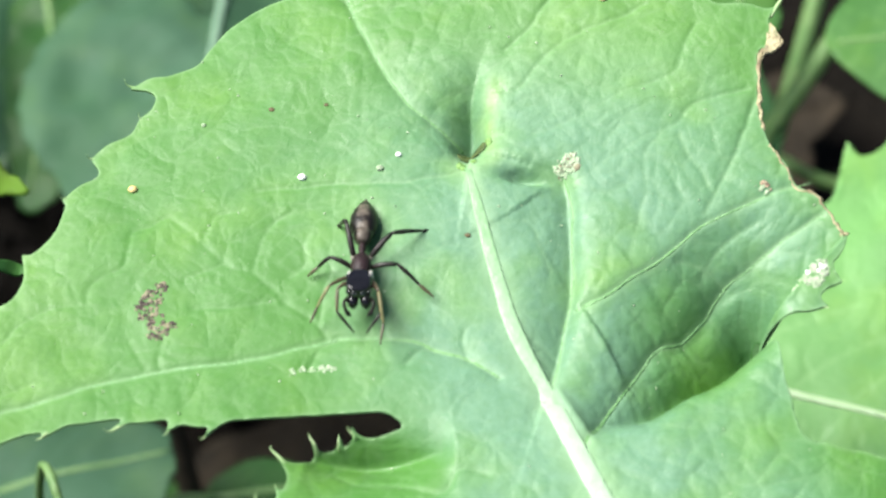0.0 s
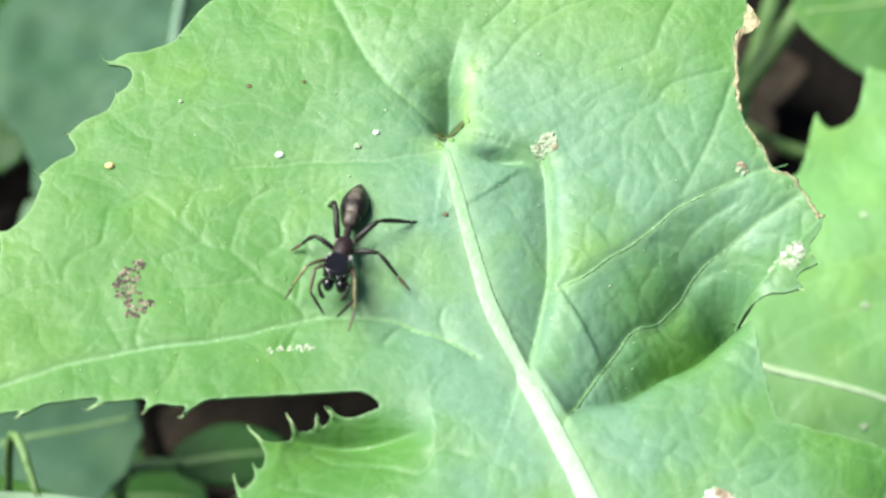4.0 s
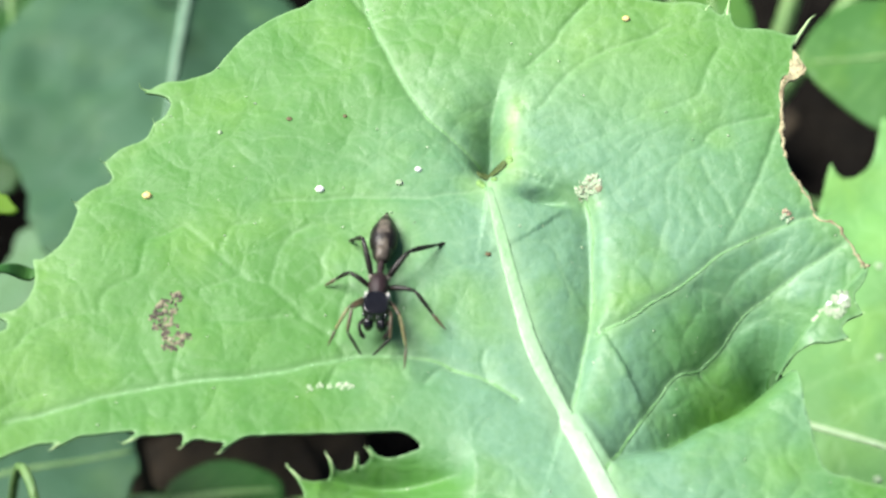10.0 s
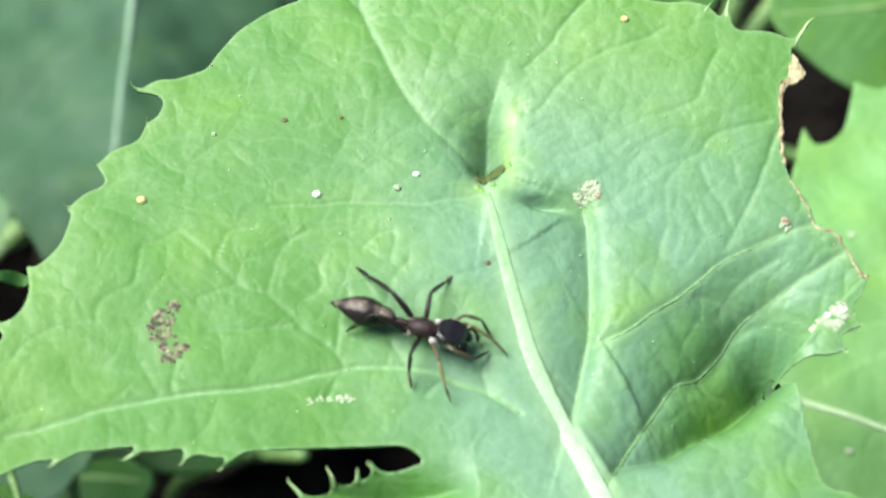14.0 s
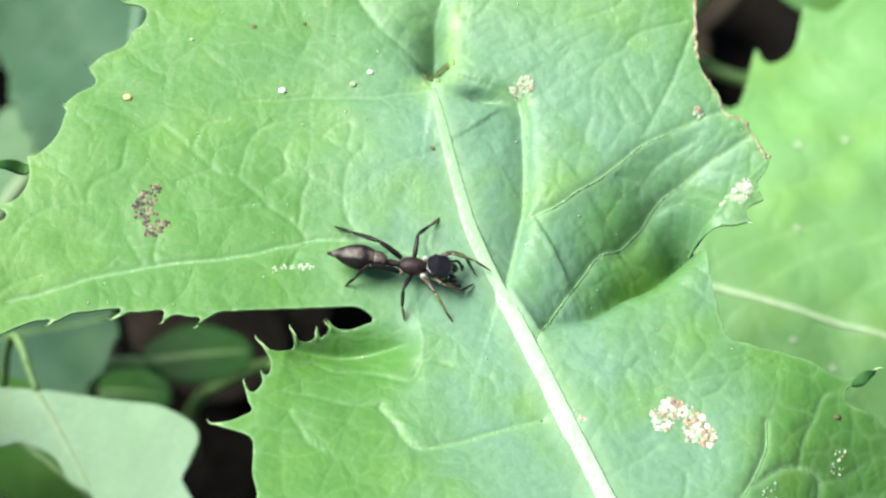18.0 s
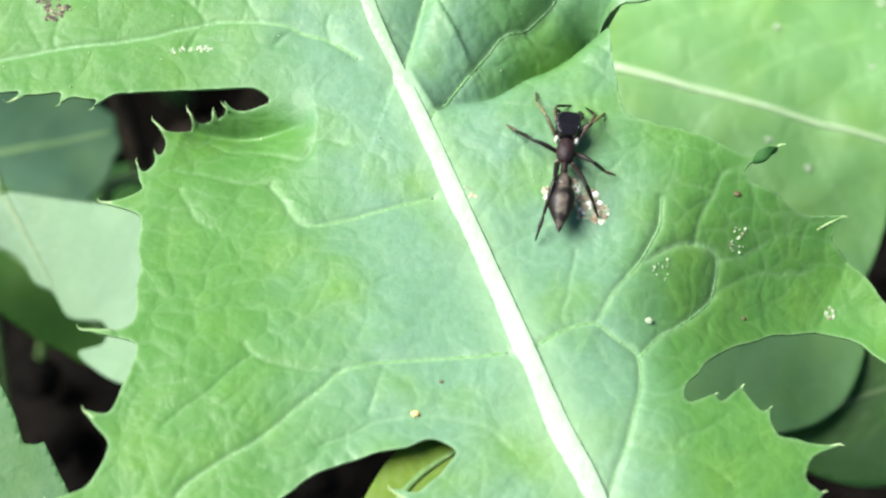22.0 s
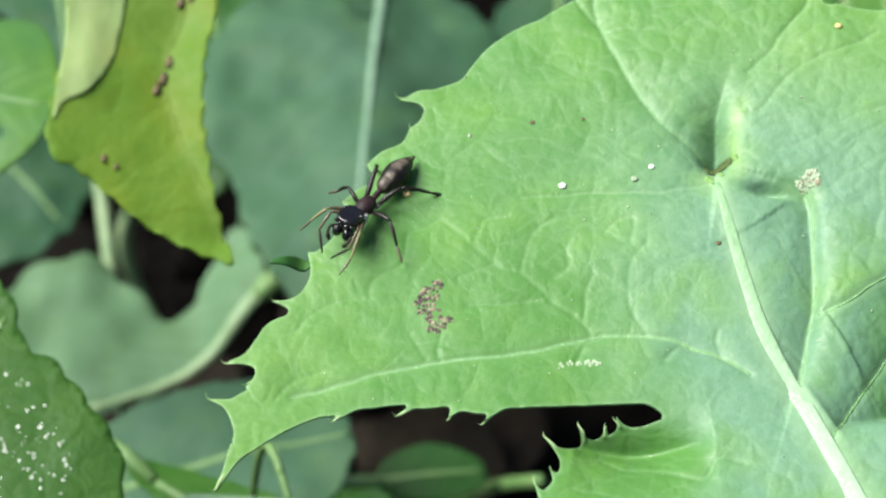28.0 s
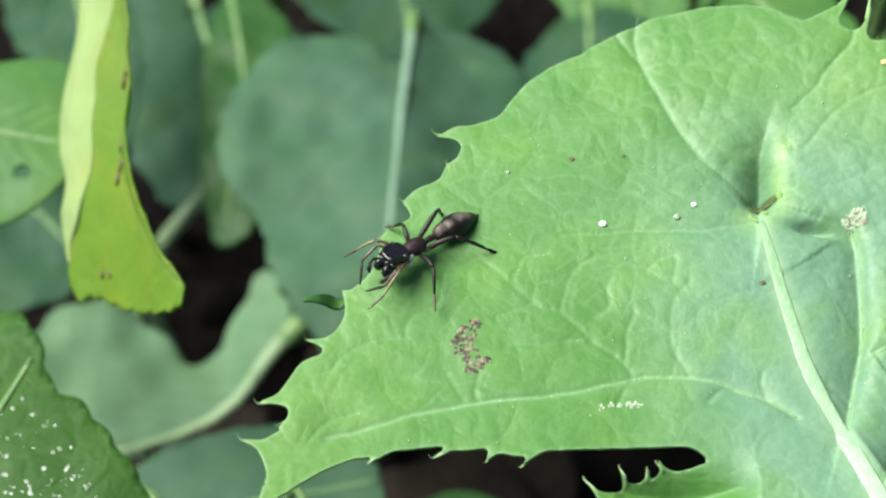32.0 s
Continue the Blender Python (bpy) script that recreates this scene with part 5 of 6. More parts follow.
weed_leaf("fresh green leaf behind the leaf's tip", [(-0.9, 11.6), (0.3, 12.0), (1.2, 11.2), (1.0, 10.1), (0.1, 9.5), (-0.8, 10.3)], tilted(-10.0, 0.1, 10.8, 0.05, 0, -0.04, 0.2, 28), MID_LEAF, [(-0.2, 11.8), (0.1, 10.8), (0.2, 9.7)], (-0.4, 13.6), 20, 0.06, width=0.06)
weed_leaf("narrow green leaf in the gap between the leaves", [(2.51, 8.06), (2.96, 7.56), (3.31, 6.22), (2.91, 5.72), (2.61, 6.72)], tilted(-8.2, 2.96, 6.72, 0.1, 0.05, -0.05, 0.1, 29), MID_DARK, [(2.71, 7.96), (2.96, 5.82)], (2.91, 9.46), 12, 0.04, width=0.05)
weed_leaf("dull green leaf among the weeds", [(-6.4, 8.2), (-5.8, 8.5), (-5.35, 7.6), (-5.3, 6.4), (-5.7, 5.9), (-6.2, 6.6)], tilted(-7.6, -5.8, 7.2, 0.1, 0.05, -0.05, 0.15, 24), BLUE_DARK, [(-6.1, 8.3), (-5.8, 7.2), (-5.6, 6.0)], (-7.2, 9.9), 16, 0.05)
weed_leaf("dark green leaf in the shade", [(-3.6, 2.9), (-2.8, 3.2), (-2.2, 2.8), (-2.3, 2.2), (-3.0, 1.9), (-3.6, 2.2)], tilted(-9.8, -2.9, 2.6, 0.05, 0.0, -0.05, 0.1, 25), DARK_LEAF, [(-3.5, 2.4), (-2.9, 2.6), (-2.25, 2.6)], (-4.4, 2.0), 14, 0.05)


def make_stem(label, points, radius, material):
    pts = bend(points, 8)
    base = pts[-1]
    bm = tube_bm([(Vector(p) - Vector(base)) * CM for p in pts], [radius * CM * 0.8, radius * CM, radius * CM], 8)
    ob = part("weed", bm, material)
    ob.location = at(base[0], base[1], base[2])
    tagged(ob, label + " rising from the soil", "weed", "thin weeds")


make_stem("pale green weed stem", [(-3.94, 7.61, -8.74), (-4.64, 6.78, -9.08), (-5.42, 6.18, -10.12), (-5.32, 6.28, -13.1)], 0.09, STALK_PALE)
make_stem("pale green weed stem", [(-5.66, 6.71, -9.20), (-5.41, 5.36, -9.66), (-5.47, 4.61, -10.81), (-5.37, 4.71, -13.1)], 0.08, STALK_PALE)
make_stem("green weed stem", [(4.27, 7.14, -6.44), (3.48, 6.19, -6.90), (2.81, 5.63, -8.51), (2.91, 5.73, -13.1)], 0.10, STALK)
make_stem("green weed stem", [(4.66, 5.09, -7.59), (3.86, 6.04, -8.74), (3.38, 7.36, -10.35), (3.48, 7.46, -13.1)], 0.07, STALK)
make_stem("green weed stem", [(3.79, 7.77, -7.2), (3.31, 6.50, -8.6), (3.01, 6.60, -10.5), (2.91, 6.80, -13.1)], 0.10, STALK)
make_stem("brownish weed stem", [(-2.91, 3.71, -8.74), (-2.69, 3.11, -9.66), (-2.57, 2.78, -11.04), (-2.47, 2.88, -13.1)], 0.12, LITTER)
make_stem("yellowish weed stem", [(-0.70, 1.95, -7.4), (-1.30, 2.55, -9.0), (-2.0, 3.1, -11.3), (-2.1, 3.2, -13.1)], 0.07, STALK)
make_stem("green weed stem", [(3.35, -0.29, -6.21), (3.73, -0.43, -7.13), (4.03, -0.33, -9.20), (4.13, -0.23, -13.1)], 0.09, STALK)


def make_litter():
    rng = random.Random(11)
    for k, (x, y, z) in enumerate(((0.43, 10.21, -11.6), (4.32, 9.80, -11.4), (3.83, 8.80, -12.2), (-1.33, 5.15, -12.2), (-3.25, 6.49, -12.0), (-5.28, 5.39, -12.3), (1.61, 10.34, -12.3), (2.69, 7.66, -12.4), (-2.08, 4.52, -12.3))):
        size = rng.uniform(0.7, 1.2)
        ring = [(math.cos(a) * size * rng.uniform(0.75, 1.1), math.sin(a) * size * 0.7 * rng.uniform(0.75, 1.1)) for a in np.linspace(0, 2 * math.pi, 11)[:-1]]
        h = tilted(0.0, 0, 0, 0.1, 0.1, 0.12, 0.15, k)
        ob = new("dead_leaf")
        ob.location = at(x, y, -12.75)
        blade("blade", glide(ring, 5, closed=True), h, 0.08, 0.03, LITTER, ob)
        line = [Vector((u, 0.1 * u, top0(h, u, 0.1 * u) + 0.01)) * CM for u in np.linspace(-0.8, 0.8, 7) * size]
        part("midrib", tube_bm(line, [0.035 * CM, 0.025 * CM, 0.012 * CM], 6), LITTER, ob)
        tagged(ob, "withered reddish-brown leaf lying on the soil", "dead leaf", "dead leaves")


make_litter()

# pale dots on the large lobed leaf
rng = random.Random(22)
for _ in range(16):
    x, y = rng.uniform(2.0, 4.3), rng.uniform(-0.6, 2.8)
    speck("small pale dot on the lobed leaf", x, y, rng.uniform(0.02, 0.04), SCAR_PALE, 0.25, right_top)

# white specks on the dark leaf
rng = random.Random(21)
bm = bmesh.new()
for _ in range(460):
    x, y = rng.uniform(-5.22, -3.92), rng.uniform(-1.19, 0.96)
    if y > 0.97 + -1.19 * (x - -4.77) - 0.15:
        continue
    r = rng.uniform(0.003, 0.011)
    made = bmesh.ops.create_icosphere(bm, subdivisions=1, radius=1)["verts"]
    z = top0(spotted, x, y)
    for v in made:
        v.co = Vector(((v.co.x * r + x), (v.co.y * r + y), v.co.z * r * 0.4 + z + LEAF_HEIGHT)) * CM
tagged(part("white_specks", bm, CHALK), "white specks scattered over the dark leaf", "specks", kind="stuff")


# ---- the yellowing leaf that sways ----
def make_swaying_leaf():
    pivot = (-4.03, 4.69, -2.1)
    leaf = new("yellowing_leaf")
    leaf.location = at(*pivot)
    tagged(leaf, "hanging yellow-green leaf folded along its midrib", "leaf", "weed leaves")
    ring = crinkle([(-4.05, 4.9), (-4.45, 3.6), (-4.42, 2.7), (-4.50, 1.95), (-4.25, 1.78), (-3.75, 1.45), (-3.15, 1.22, "t"), (-3.35, 1.75), (-3.45, 2.65), (-3.35, 3.5), (-3.5, 4.6)], 44, 0.035)
    rib = glide([(-3.85, 4.82), (-3.62, 3.3), (-3.72, 2.5), (-3.25, 1.45)], 8)

    def h(x, y):
        d = near(np.asarray(x, float), np.asarray(y, float), rib)[0]
        return -2.2 - 0.3 * np.clip((2.5 - y) / 1.1, 0, 1) ** 1.5 + 0.30 * d + 0.12 * (y - 2.41) + 0.06 * ripple(x, y, 1.2, 31) + 0.02 * ripple(x, y, 4, 32)

    blade("blade", ring, h, 0.045, 0.025, YELLOW_LEAF, leaf, [(rib, 0.05)], lambda x, y: np.clip((y - 2.30) / 1.2, 0, 1), None, pivot)
    flap = glide([(-4.2, 4.8), (-4.47, 3.6), (-4.44, 2.7), (-4.485, 2.05, "t"), (-4.40, 2.24), (-4.24, 2.34), (-4.10, 2.62), (-4.02, 3.3), (-3.90, 4.0), (-3.78, 4.8)], 6, closed=True)
    lines = [(glide([(-4.1, 4.8), (-4.25, 3.6), (-4.36, 2.2)], 6), 0.028)] + [(glide([(-4.46, y + 0.25), (-4.34, y + 0.1), (-4.2, y - 0.25)], 4), 0.02) for y in (2.5, 2.9, 3.3, 3.8, 4.3)]
    blade("folded_edge", flap, lambda x, y: h(x, y) + 0.012 + 0.02 * np.exp(-(((x + 4.25) / 0.12) ** 2)), 0.03, 0.02, UNDERSIDE, leaf, lines, None, None, pivot, "pale underside of the folded leaf edge")
    pts = [Vector((x - pivot[0], y - pivot[1], float(h(np.array([x]), np.array([y]))[0]) - pivot[2] + 0.006)) * CM for x, y in rib]
    part("midrib", tube_bm(pts, [0.014 * CM, 0.012 * CM, 0.006 * CM], 8, 0.4), YELLOW_LEAF, leaf)
    stalk = bend([(0, 0.1, 0.1), (-0.05, 1.5, 0.3), (-0.1, 3.4, 0.25), (-0.1, 5.2, 0.0)], 6)
    part("stalk", tube_bm([Vector(p) * CM for p in stalk], [0.04 * CM, 0.06 * CM, 0.08 * CM], 8), STALK, leaf)
    bm = bmesh.new()
    for x, y, r in ((-3.78, 2.46, 0.055), (-3.74, 2.57, 0.07), (-3.70, 2.69, 0.055), (-4.11, 1.89, 0.04), (-4.02, 1.84, 0.03), (-3.66, 3.20, 0.06), (-3.58, 3.24, 0.05)):
        made = bmesh.ops.create_icosphere(bm, subdivisions=1, radius=1)["verts"]
        for v in made:
            v.co = Vector((v.co.x * r * 0.7 + x - pivot[0], v.co.y * r * 1.3 + y - pivot[1], v.co.z * 0.012 + float(h(np.array([x]), np.array([y]))[0]) - pivot[2])) * CM
    part("brown_spots", bm, BROWN_SPECK, leaf, "rusty brown spots")
    return leaf, pivot


swaying_leaf, SWAY_PIVOT = make_swaying_leaf()
make_stem("green weed stem that bears the yellowing leaf", [(-4.10, 9.95, -1.6), (-4.13, 9.90, -2.1), (-4.30, 10.6, -6.0), (-4.6, 11.5, -13.1)], 0.12, STALK)


# ---- the spider ----
SPAN = 0.89 * CM


def limb(name, points, radii, materials, parent, joint=None):
    """A leg in three pieces from its hip; its own origin is the hip."""
    hip = Vector(points[0]) * SPAN
    pts = [Vector(p) * SPAN - hip for p in points]
    pieces = []
    for k, (a, b) in enumerate(zip(pts[:-1], pts[1:])):
        bow = Vector((0, 0, (0.014, 0.006, 0.0)[k] * SPAN))
        line = [a, a.lerp(b, 0.12) + bow * 0.4, a.lerp(b, 0.35) + bow, a.lerp(b, 0.65) + bow, a.lerp(b, 0.9) + bow * 0.3, b]
        r0, r1 = radii[k] * SPAN, radii[k + 1] * SPAN
        pieces.append(tube_bm(line, [r0 * 0.6, r0 * 0.95, r0 * 1.08, r0 * 0.5 + r1 * 0.55, r1 * 0.95, r1 * 0.7], 10))
    leg = part(name, pieces[0], materials[0], parent)
    leg.location = hip
    part("shin", pieces[1], materials[1], leg)
    part("foot", pieces[2], materials[2], leg)
    if joint:
        a, b = pts[0], pts[1]
        part("hip_joint", tube_bm([a.lerp(b, -0.10), a.lerp(b, 0.0), a.lerp(b, 0.10)], [radii[0] * 0.9 * SPAN, radii[0] * 1.05 * SPAN, radii[0] * 0.9 * SPAN], 10), joint, leg, "whitish hip joint")
    return leg


def make_spider():
    spider = new("ant_mimicking_spider")
    tagged(spider, "small glossy black ant-mimicking jumping spider on the leaf", "spider")

    def waist(x, y, z):
        return x, y * (1 - 0.10 * x) * (1 - 0.12 * math.exp(-((x - 0.75) / 0.2) ** 2)), z * (1.0 - 0.10 * x)

    def boxy(x, y, z):
        """A head with straight sides and a flat top."""
        p = 0.72
        x, y = math.copysign(abs(x) ** p, x), math.copysign(abs(y) ** p, y)
        k = max(math.hypot(x, y), 1.0) ** 0.45
        z = min(z, 0.62) * 1.35 if z > 0 else max(z, -0.85)
        return x / k, y / k * (1 + 0.07 * x), z - 0.12 * max(-x, 0)

    head = part("head", ball_bm((0.090 * SPAN, 0.080 * SPAN, 0.066 * SPAN), 40, 28, boxy, centre=(0.232 * SPAN, 0, 0.150 * SPAN)), BLACK, spider, "glossy black squarish head with a flat top")
    part("thorax", ball_bm((0.098 * SPAN, 0.060 * SPAN, 0.054 * SPAN), 28, 18, waist, centre=(0.078 * SPAN, 0, 0.128 * SPAN)), MAROON, spider, "maroon-brown narrow thorax")
    for side in (1, -1):
        bm = ball_bm((0.042 * SPAN, 0.034 * SPAN, 0.048 * SPAN), 16, 12, lambda x, y, z: (x, y * (1 - 0.2 * x), z), centre=(0.318 * SPAN, side * 0.038 * SPAN, 0.100 * SPAN))
        part("jaw", bm, BLACK, spider)
        part("palp", tube_bm(bend([tuple(Vector(p) * SPAN) for p in ((0.29, side * 0.064, 0.105), (0.34, side * 0.086, 0.115), (0.375, side * 0.072, 0.08), (0.385, side * 0.050, 0.05))], 4), [0.010 * SPAN] * 8 + [0.014 * SPAN, 0.015 * SPAN, 0.012 * SPAN, 0.009 * SPAN, 0.006 * SPAN], 8), LEG_DARK, spider)
        part("front_eye", ball_bm((0.012 * SPAN, 0.021 * SPAN, 0.021 * SPAN), 14, 10, centre=(0.316 * SPAN, side * 0.024 * SPAN, 0.160 * SPAN)), EYE, head)
        part("side_eye", ball_bm((0.010 * SPAN, 0.012 * SPAN, 0.012 * SPAN), 10, 8, centre=(0.304 * SPAN, side * 0.062 * SPAN, 0.168 * SPAN)), EYE, head)
        part("rear_eye", ball_bm((0.012 * SPAN, 0.012 * SPAN, 0.012 * SPAN), 10, 8, centre=(0.205 * SPAN, side * 0.066 * SPAN, 0.196 * SPAN)), EYE, head)
        part("white_mark", ball_bm((0.028 * SPAN, 0.016 * SPAN, 0.048 * SPAN), 14, 10, lambda x, y, z: (x - 0.5 * z, y, z), centre=(0.156 * SPAN, side * 0.062 * SPAN, 0.112 * SPAN)), HAIR_WHITE, spider, "white hairy mark behind the head")
    # the rear body hangs on its narrow waist, which is its own pivot
    belly = part("rear_body", tube_bm([Vector(p) * SPAN for p in ((0.02, 0, 0.0), (-0.02, 0, 0.004), (-0.05, 0, 0.006), (-0.08, 0, 0.006), (-0.11, 0, 0.006))], [0.028 * SPAN, 0.019 * SPAN, 0.023 * SPAN, 0.018 * SPAN, 0.030 * SPAN], 14), MAROON, spider)
    belly.location = Vector((-0.015, 0, 0.122)) * SPAN

    def drop(x, y, z):
        k = 1 - 0.46 * max(-x, 0) ** 1.7 + 0.05 * math.sin(x * 3)
        tip = max(-x - 0.55, 0)
        return x * (1 + 0.16 * tip), y * k, z * k - 0.10 * tip

    part("front_bulb", ball_bm((0.068 * SPAN, 0.060 * SPAN, 0.056 * SPAN), 24, 16, lambda x, y, z: (x, y * (1 - 0.15 * x), z), centre=(-0.142 * SPAN, 0, 0.010 * SPAN)), ABDOMEN, belly)
    part("rear_bulb", ball_bm((0.156 * SPAN, 0.084 * SPAN, 0.076 * SPAN), 36, 24, drop, centre=(-0.276 * SPAN, 0, 0.004 * SPAN)), ABDOMEN, belly, "pointed dark abdomen with a pale stripe")
    for side in (1, -1):
        part("pale_spot", ball_bm((0.018 * SPAN, 0.006 * SPAN, 0.016 * SPAN), 10, 8, centre=(-0.196 * SPAN, side * 0.066 * SPAN, -0.002 * SPAN)), HAIR_WHITE, belly)
    part("spinneret", tube_bm([Vector(p) * SPAN for p in ((-0.42, 0, -0.010), (-0.448, 0, -0.012), (-0.468, 0, -0.011))], [0.022 * SPAN, 0.014 * SPAN, 0.004 * SPAN], 8), MAROON, belly)
    legs = []
    front = (LEG_MID, LEG_MID, LEG_DARK)
    second = (LEG_MID, LEG_PALE, LEG_MID)
    dark = (LEG_DARK, LEG_DARK, LEG_DARK)
    plan = [
        ("front_leg", 1, 0.0, [(0.175, 0.045, 0.100), (0.290, 0.110, 0.165), (0.395, 0.125, 0.090), (0.475, 0.035, 0.006)], [0.012, 0.010, 0.009, 0.006], front, None),
        ("front_leg", -1, 0.0, [(0.175, -0.045, 0.100), (0.270, -0.125, 0.165), (0.385, -0.130, 0.090), (0.470, -0.035, 0.006)], [0.012, 0.010, 0.009, 0.006], front, None),
        ("second_leg", 1, math.pi, [(0.135, 0.050, 0.100), (0.300, 0.120, 0.170), (0.450, 0.150, 0.070), (0.560, 0.135, 0.006)], [0.011, 0.010, 0.008, 0.005], second, None),
        ("second_leg", -1, math.pi, [(0.135, -0.050, 0.100), (0.250, -0.170, 0.160), (0.340, -0.240, 0.070), (0.405, -0.280, 0.006)], [0.011, 0.010, 0.008, 0.005], second, None),
        ("third_leg", 1, 0.0, [(0.070, 0.050, 0.105), (0.085, 0.215, 0.150), (0.165, 0.335, 0.060), (0.220, 0.420, 0.006)], [0.015, 0.012, 0.010, 0.006], (LEG_DARK, LEG_DARK, LEG_MID), None),
        ("third_leg", -1, 0.0, [(0.070, -0.050, 0.105), (0.020, -0.180, 0.150), (0.020, -0.260, 0.060), (0.040, -0.325, 0.006)], [0.015, 0.012, 0.010, 0.006], (LEG_DARK, LEG_DARK, LEG_MID), None),
        ("hind_leg", 1, math.pi, [(0.000, 0.046, 0.105), (-0.120, 0.175, 0.200), (-0.240, 0.340, 0.085), (-0.320, 0.455, 0.006)], [0.018, 0.014, 0.011, 0.006], dark, JOINT),
        ("hind_leg", -1, math.pi, [(0.000, -0.046, 0.105), (-0.200, -0.100, 0.215), (-0.275, -0.150, 0.095), (-0.330, -0.180, 0.006)], [0.018, 0.014, 0.011, 0.006], dark, JOINT),
    ]
    for name, side, phase, points, radii, materials, joint in plan:
        legs.append((limb(name, points, radii, materials, spider, joint), phase, side, 32 if name == "hind_leg" and side > 0 else 0))
    return spider, belly, legs


spider, spider_belly, spider_legs = make_spider()

# seconds, plan x and y of the body's middle, heading in degrees
SPIDER_PATH = [
    (0, -0.42, -0.11, -91),
    (0.5, -0.42, -0.11, -92),
    (1, -0.41, -0.12, -95),
    (1.5, -0.40, -0.14, -99),
    (2, -0.40, -0.10, -98),
    (2.5, -0.41, -0.13, -95),
    (3, -0.39, -0.16, -98),
    (3.5, -0.39, -0.14, -100),
    (5.5, -0.42, -0.13, -99),
    (6, -0.43, -0.13, -97),
    (6.5, -0.42, -0.15, -97),
    (7, -0.41, -0.11, -99),
    (7.5, -0.42, -0.09, -98),
    (8, -0.42, -0.08, -96),
    (8.5, -0.44, -0.11, -94),
    (9, -0.43, -0.11, -97),
    (9.5, -0.41, -0.13, -95),
    (10, -0.43, -0.12, -94),
    (10.5, -0.41, -0.38, -91),
    (10.7, -0.47, -0.64, -98),
    (10.8, -0.60, -0.62, -132),
    (11, -0.82, -0.62, -177),
    (11.5, -1.34, -0.66, -178),
    (11.9, -2.11, -0.58, -215),
    (12, -2.14, -0.59, -248),
    (12.2, -1.94, -0.19, -276),
    (12.5, -1.53, 0.10, -328),
    (13, -0.83, 0.29, -355),
    (13.2, -0.87, 0.25, -375),
    (13.5, -0.81, -0.01, -410),
    (14, -0.27, -0.32, -377),
    (14.5, -0.02, -0.66, -420),
    (15, 0.01, -0.66, -434),
    (15.3, 0.06, -0.72, -430),
    (15.35, 0.10, -0.68, -474),
    (15.4, 0.14, -0.63, -518),
    (15.5, 0.23, -0.70, -559),
    (16.17, 0.09, -0.70, -613),
    (16.83, -0.04, -0.71, -666),
    (17.5, -0.18, -0.72, -720),
    (18, -0.05, -0.71, -728),
    (18.5, -0.04, -0.74, -724),
    (19, -0.06, -0.73, -726),
    (19.5, -0.00, -0.70, -738),
    (19.7, 0.16, -0.94, -773),
    (20, 0.24, -1.31, -807),
    (20.2, 0.14, -1.60, -827),
    (20.5, -0.05, -2.16, -821),
    (20.7, 0.25, -2.31, -777),
    (20.8, 0.33, -2.36, -768),
    (21, 0.68, -2.31, -735),
    (21.3, 1.25, -2.23, -726),
    (21.5, 1.31, -2.07, -675),
    (21.7, 1.38, -1.64, -661),
    (22, 1.45, -1.45, -635),
    (22.2, 1.31, -1.53, -601),
    (22.5, 1.11, -1.41, -577),
    (23, 0.75, -0.77, -610),
    (23.2, 0.94, -0.31, -654),
    (23.5, 1.47, 0.16, -672),
    (23.75, 1.35, 0.51, -636),
    (24, 1.23, 0.86, -600),
    (24.5, 0.41, 1.50, -617),
    (24.7, 0.38, 1.58, -626),
    (25, 0.08, 1.82, -570),
    (25.2, -0.34, 1.66, -525),
    (25.5, -1.00, 1.32, -495),
    (26, -1.75, 0.61, -490),
    (26.5, -1.86, 0.20, -495),
    (28.5, -1.89, 0.28, -481),
    (29, -1.98, 0.28, -482),
    (29.5, -1.94, 0.21, -487),
    (30, -1.78, 0.21, -493),
    (30.5, -1.77, 0.27, -488),
    (31, -1.76, 0.24, -494),
    (31.5, -1.78, 0.25, -497),
    (32, -1.79, 0.24, -498),
]


def on_leaf(x, y, heading, lift=0.0, nose_up=0.0):
    """The spider's pose on the leaf: upright on the leaf's broad slope."""
    e = 0.25
    gx = (top0(leaf_base, x + e, y) - top0(leaf_base, x - e, y)) / (2 * e)
    gy = (top0(leaf_base, x, y + e) - top0(leaf_base, x, y - e)) / (2 * e)
    up = Vector((-gx, -gy, 1)).normalized()
    lean = radians(5) * float(mound(x, y, -1.0, 0.1, 1.5, 0.9))
    up = Matrix.Rotation(-lean, 3, "X") @ up
    ahead = Vector((math.cos(radians(heading)), math.sin(radians(heading)), 0))
    ahead = (ahead - up * ahead.dot(up)).normalized()
    left = up.cross(ahead)
    m = Matrix((ahead, left, up)).transposed().to_4x4()
    m.translation = at(x, y, top0(leaf_top, x, y) + lift)
    return m @ pose(0, 0, 0, 0, -nose_up, 0)


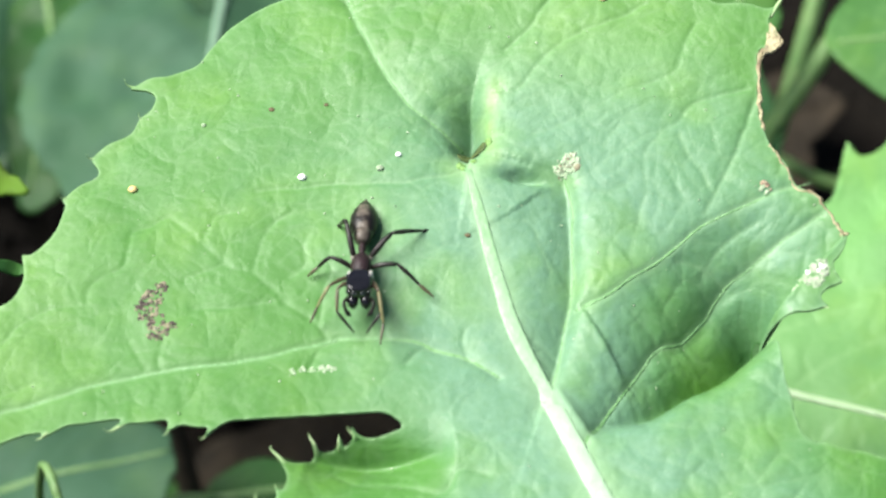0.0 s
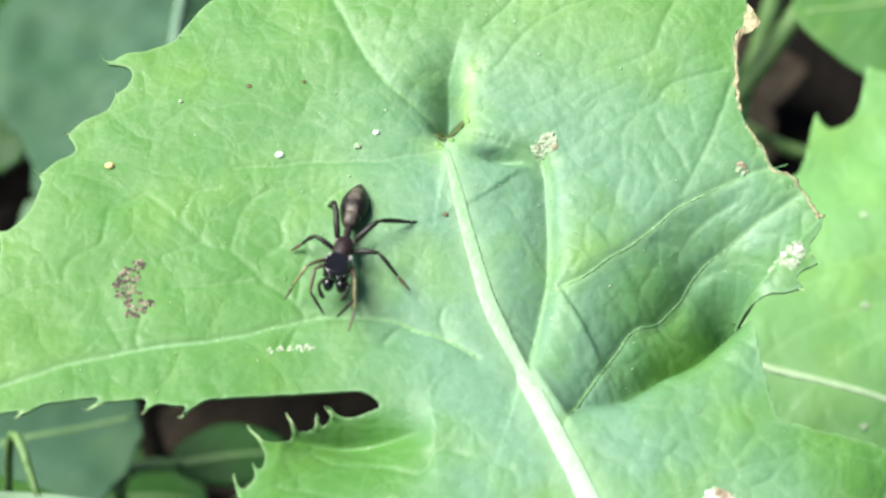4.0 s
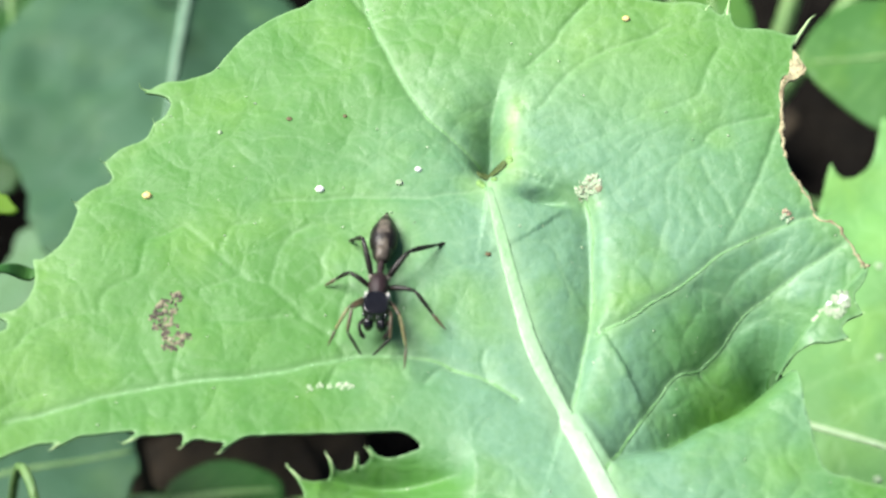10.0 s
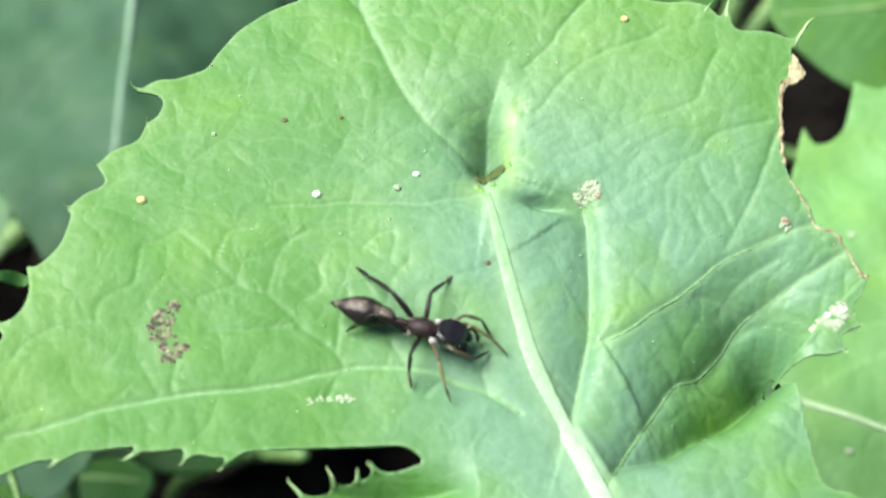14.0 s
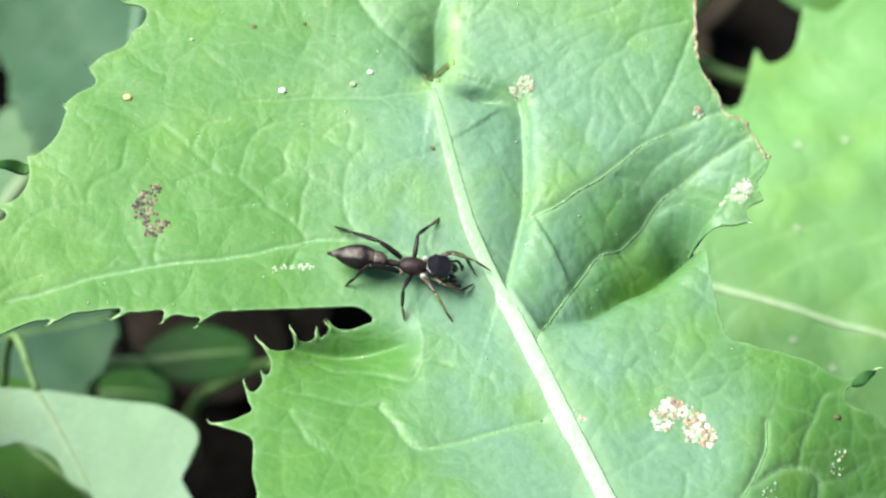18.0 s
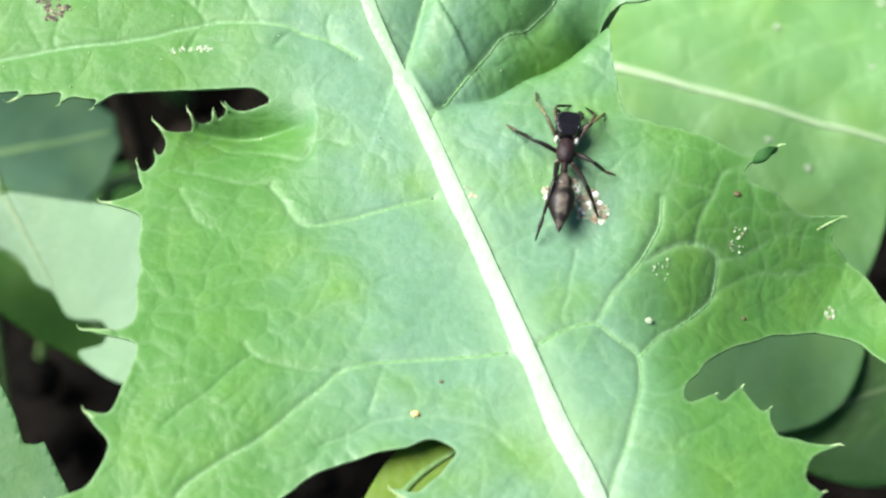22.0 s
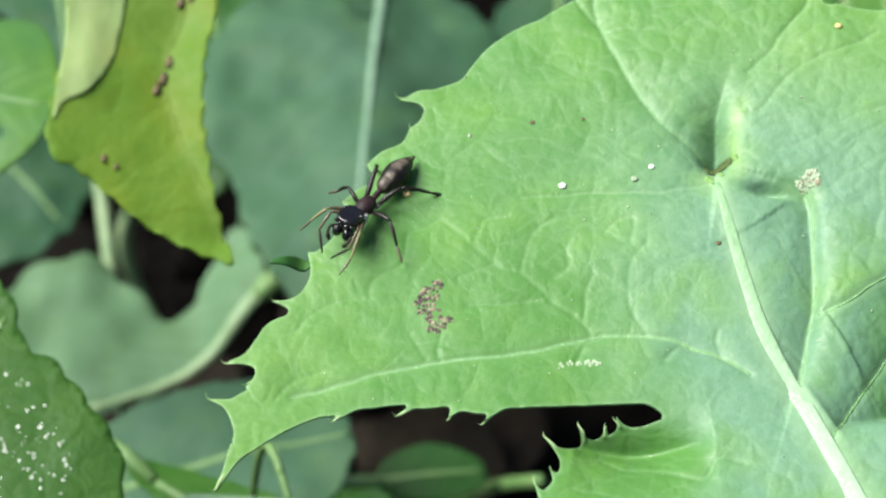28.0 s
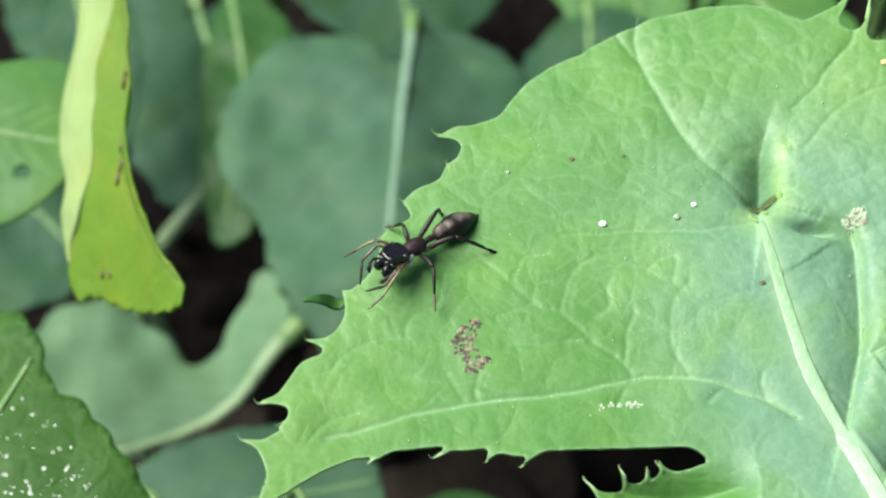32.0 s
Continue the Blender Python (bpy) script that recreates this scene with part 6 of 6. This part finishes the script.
def motions():
    lifted = [(0, 8), (8, 8), (10.5, 2), (13, 0), (25, 0), (26, 5), (28.5, 8), (32, 8)]
    nose = [float(np.interp(r[0], [k[0] for k in lifted], [k[1] for k in lifted])) for r in SPIDER_PATH]
    walk(spider, [(t, on_leaf(x, y, a, nose_up=p)) for (t, x, y, a), p in zip(SPIDER_PATH, nose)])
    bell = [(0, -2), (3.5, -3), (5.5, 0), (8, -2), (10, -2), (10.5, 2), (13, 0), (15.5, 0), (17.5, 4), (19.5, 4), (21, 0), (26, 2), (26.5, 2), (28.5, 4), (29, 10), (29.5, 46), (30, 4), (30.5, 8), (31, 2), (31.5, -2), (32, -4)]
    place = spider_belly.location.copy()
    walk(spider_belly, [(t, Matrix.Translation(place) @ pose(0, 0, 0, 0, a, 0)) for t, a in bell])
    ts = np.array([r[0] for r in SPIDER_PATH])
    xs, ys, hs = (np.array([r[k] for r in SPIDER_PATH]) for k in (1, 2, 3))
    times = np.round(np.arange(0, 32.01, 0.1), 1)
    px, py, ph = np.interp(times, ts, xs), np.interp(times, ts, ys), np.interp(times, ts, hs)
    pace = np.hypot(np.gradient(px), np.gradient(py)) + 0.004 * np.abs(np.gradient(ph))
    go = np.clip(pace / 0.05, 0, 1)
    stride = np.cumsum(pace) * 22
    drawn = np.interp(times, [0, 10.2, 10.8, 26.0, 26.5, 32], [0, 0, 1, 1, 0.5, 0.5])
    for leg, phase, side, tuck in spider_legs:
        home = leg.location.copy()
        rows = []
        for t, g, s, d in zip(times.tolist(), go.tolist(), stride.tolist(), drawn.tolist()):
            idle = 1.5 * math.sin(t * 1.7 + phase + side)
            swing = g * 13 * math.sin(s + phase + (0 if side > 0 else math.pi)) + idle + tuck * d
            raise_ = g * 9 * max(0.0, math.cos(s + phase + (0 if side > 0 else math.pi)))
            rows.append((t, Matrix.Translation(home) @ pose(0, 0, 0, side * raise_, 0, side * swing)))
        walk(leg, rows)
    sway = [(0, -1.09, 0.12, 0, 25), (2, -1.06, 0.08, 0, 25), (3, -1.08, 0.04, 0, 25), (6, -1.07, 0.06, 0, 25), (8, -1.15, -0.01, 0, 25), (10, -1.06, -0.06, 0, 25), (11, -1.0, -0.01, 0, 22), (11.5, -0.71, 0.15, 0, 15), (12, -0.82, 0.26, 0, 10), (12.5, -1.7, 0.35, 0, 10), (13, -1.9, 0.35, 0, 10), (20, -1.2, 0.2, 0, 15), (24, -0.6, 0.2, 0, 8), (26, 0.17, 0.25, 0, 0), (26.5, 0.17, 0.22, 0, 0), (28.5, 0.12, 0.17, 0, 0), (29, 0.11, 0.16, 0, 0), (30, 0.17, 0.12, 0, 0), (30.6, -0.04, -0.02, -22, 0), (31, -0.16, -0.21, -45, 0), (31.3, -0.22, -0.32, -52, 0), (31.6, -0.32, -0.48, -62, 0), (32, -0.17, -0.47, -66, 0)]
    walk(swaying_leaf, [(t, Matrix.Translation(at(SWAY_PIVOT[0] + dx, SWAY_PIVOT[1] + dy, SWAY_PIVOT[2])) @ pose(0, 0, 0, 0, turn, swing)) for t, dx, dy, turn, swing in sway])


motions()
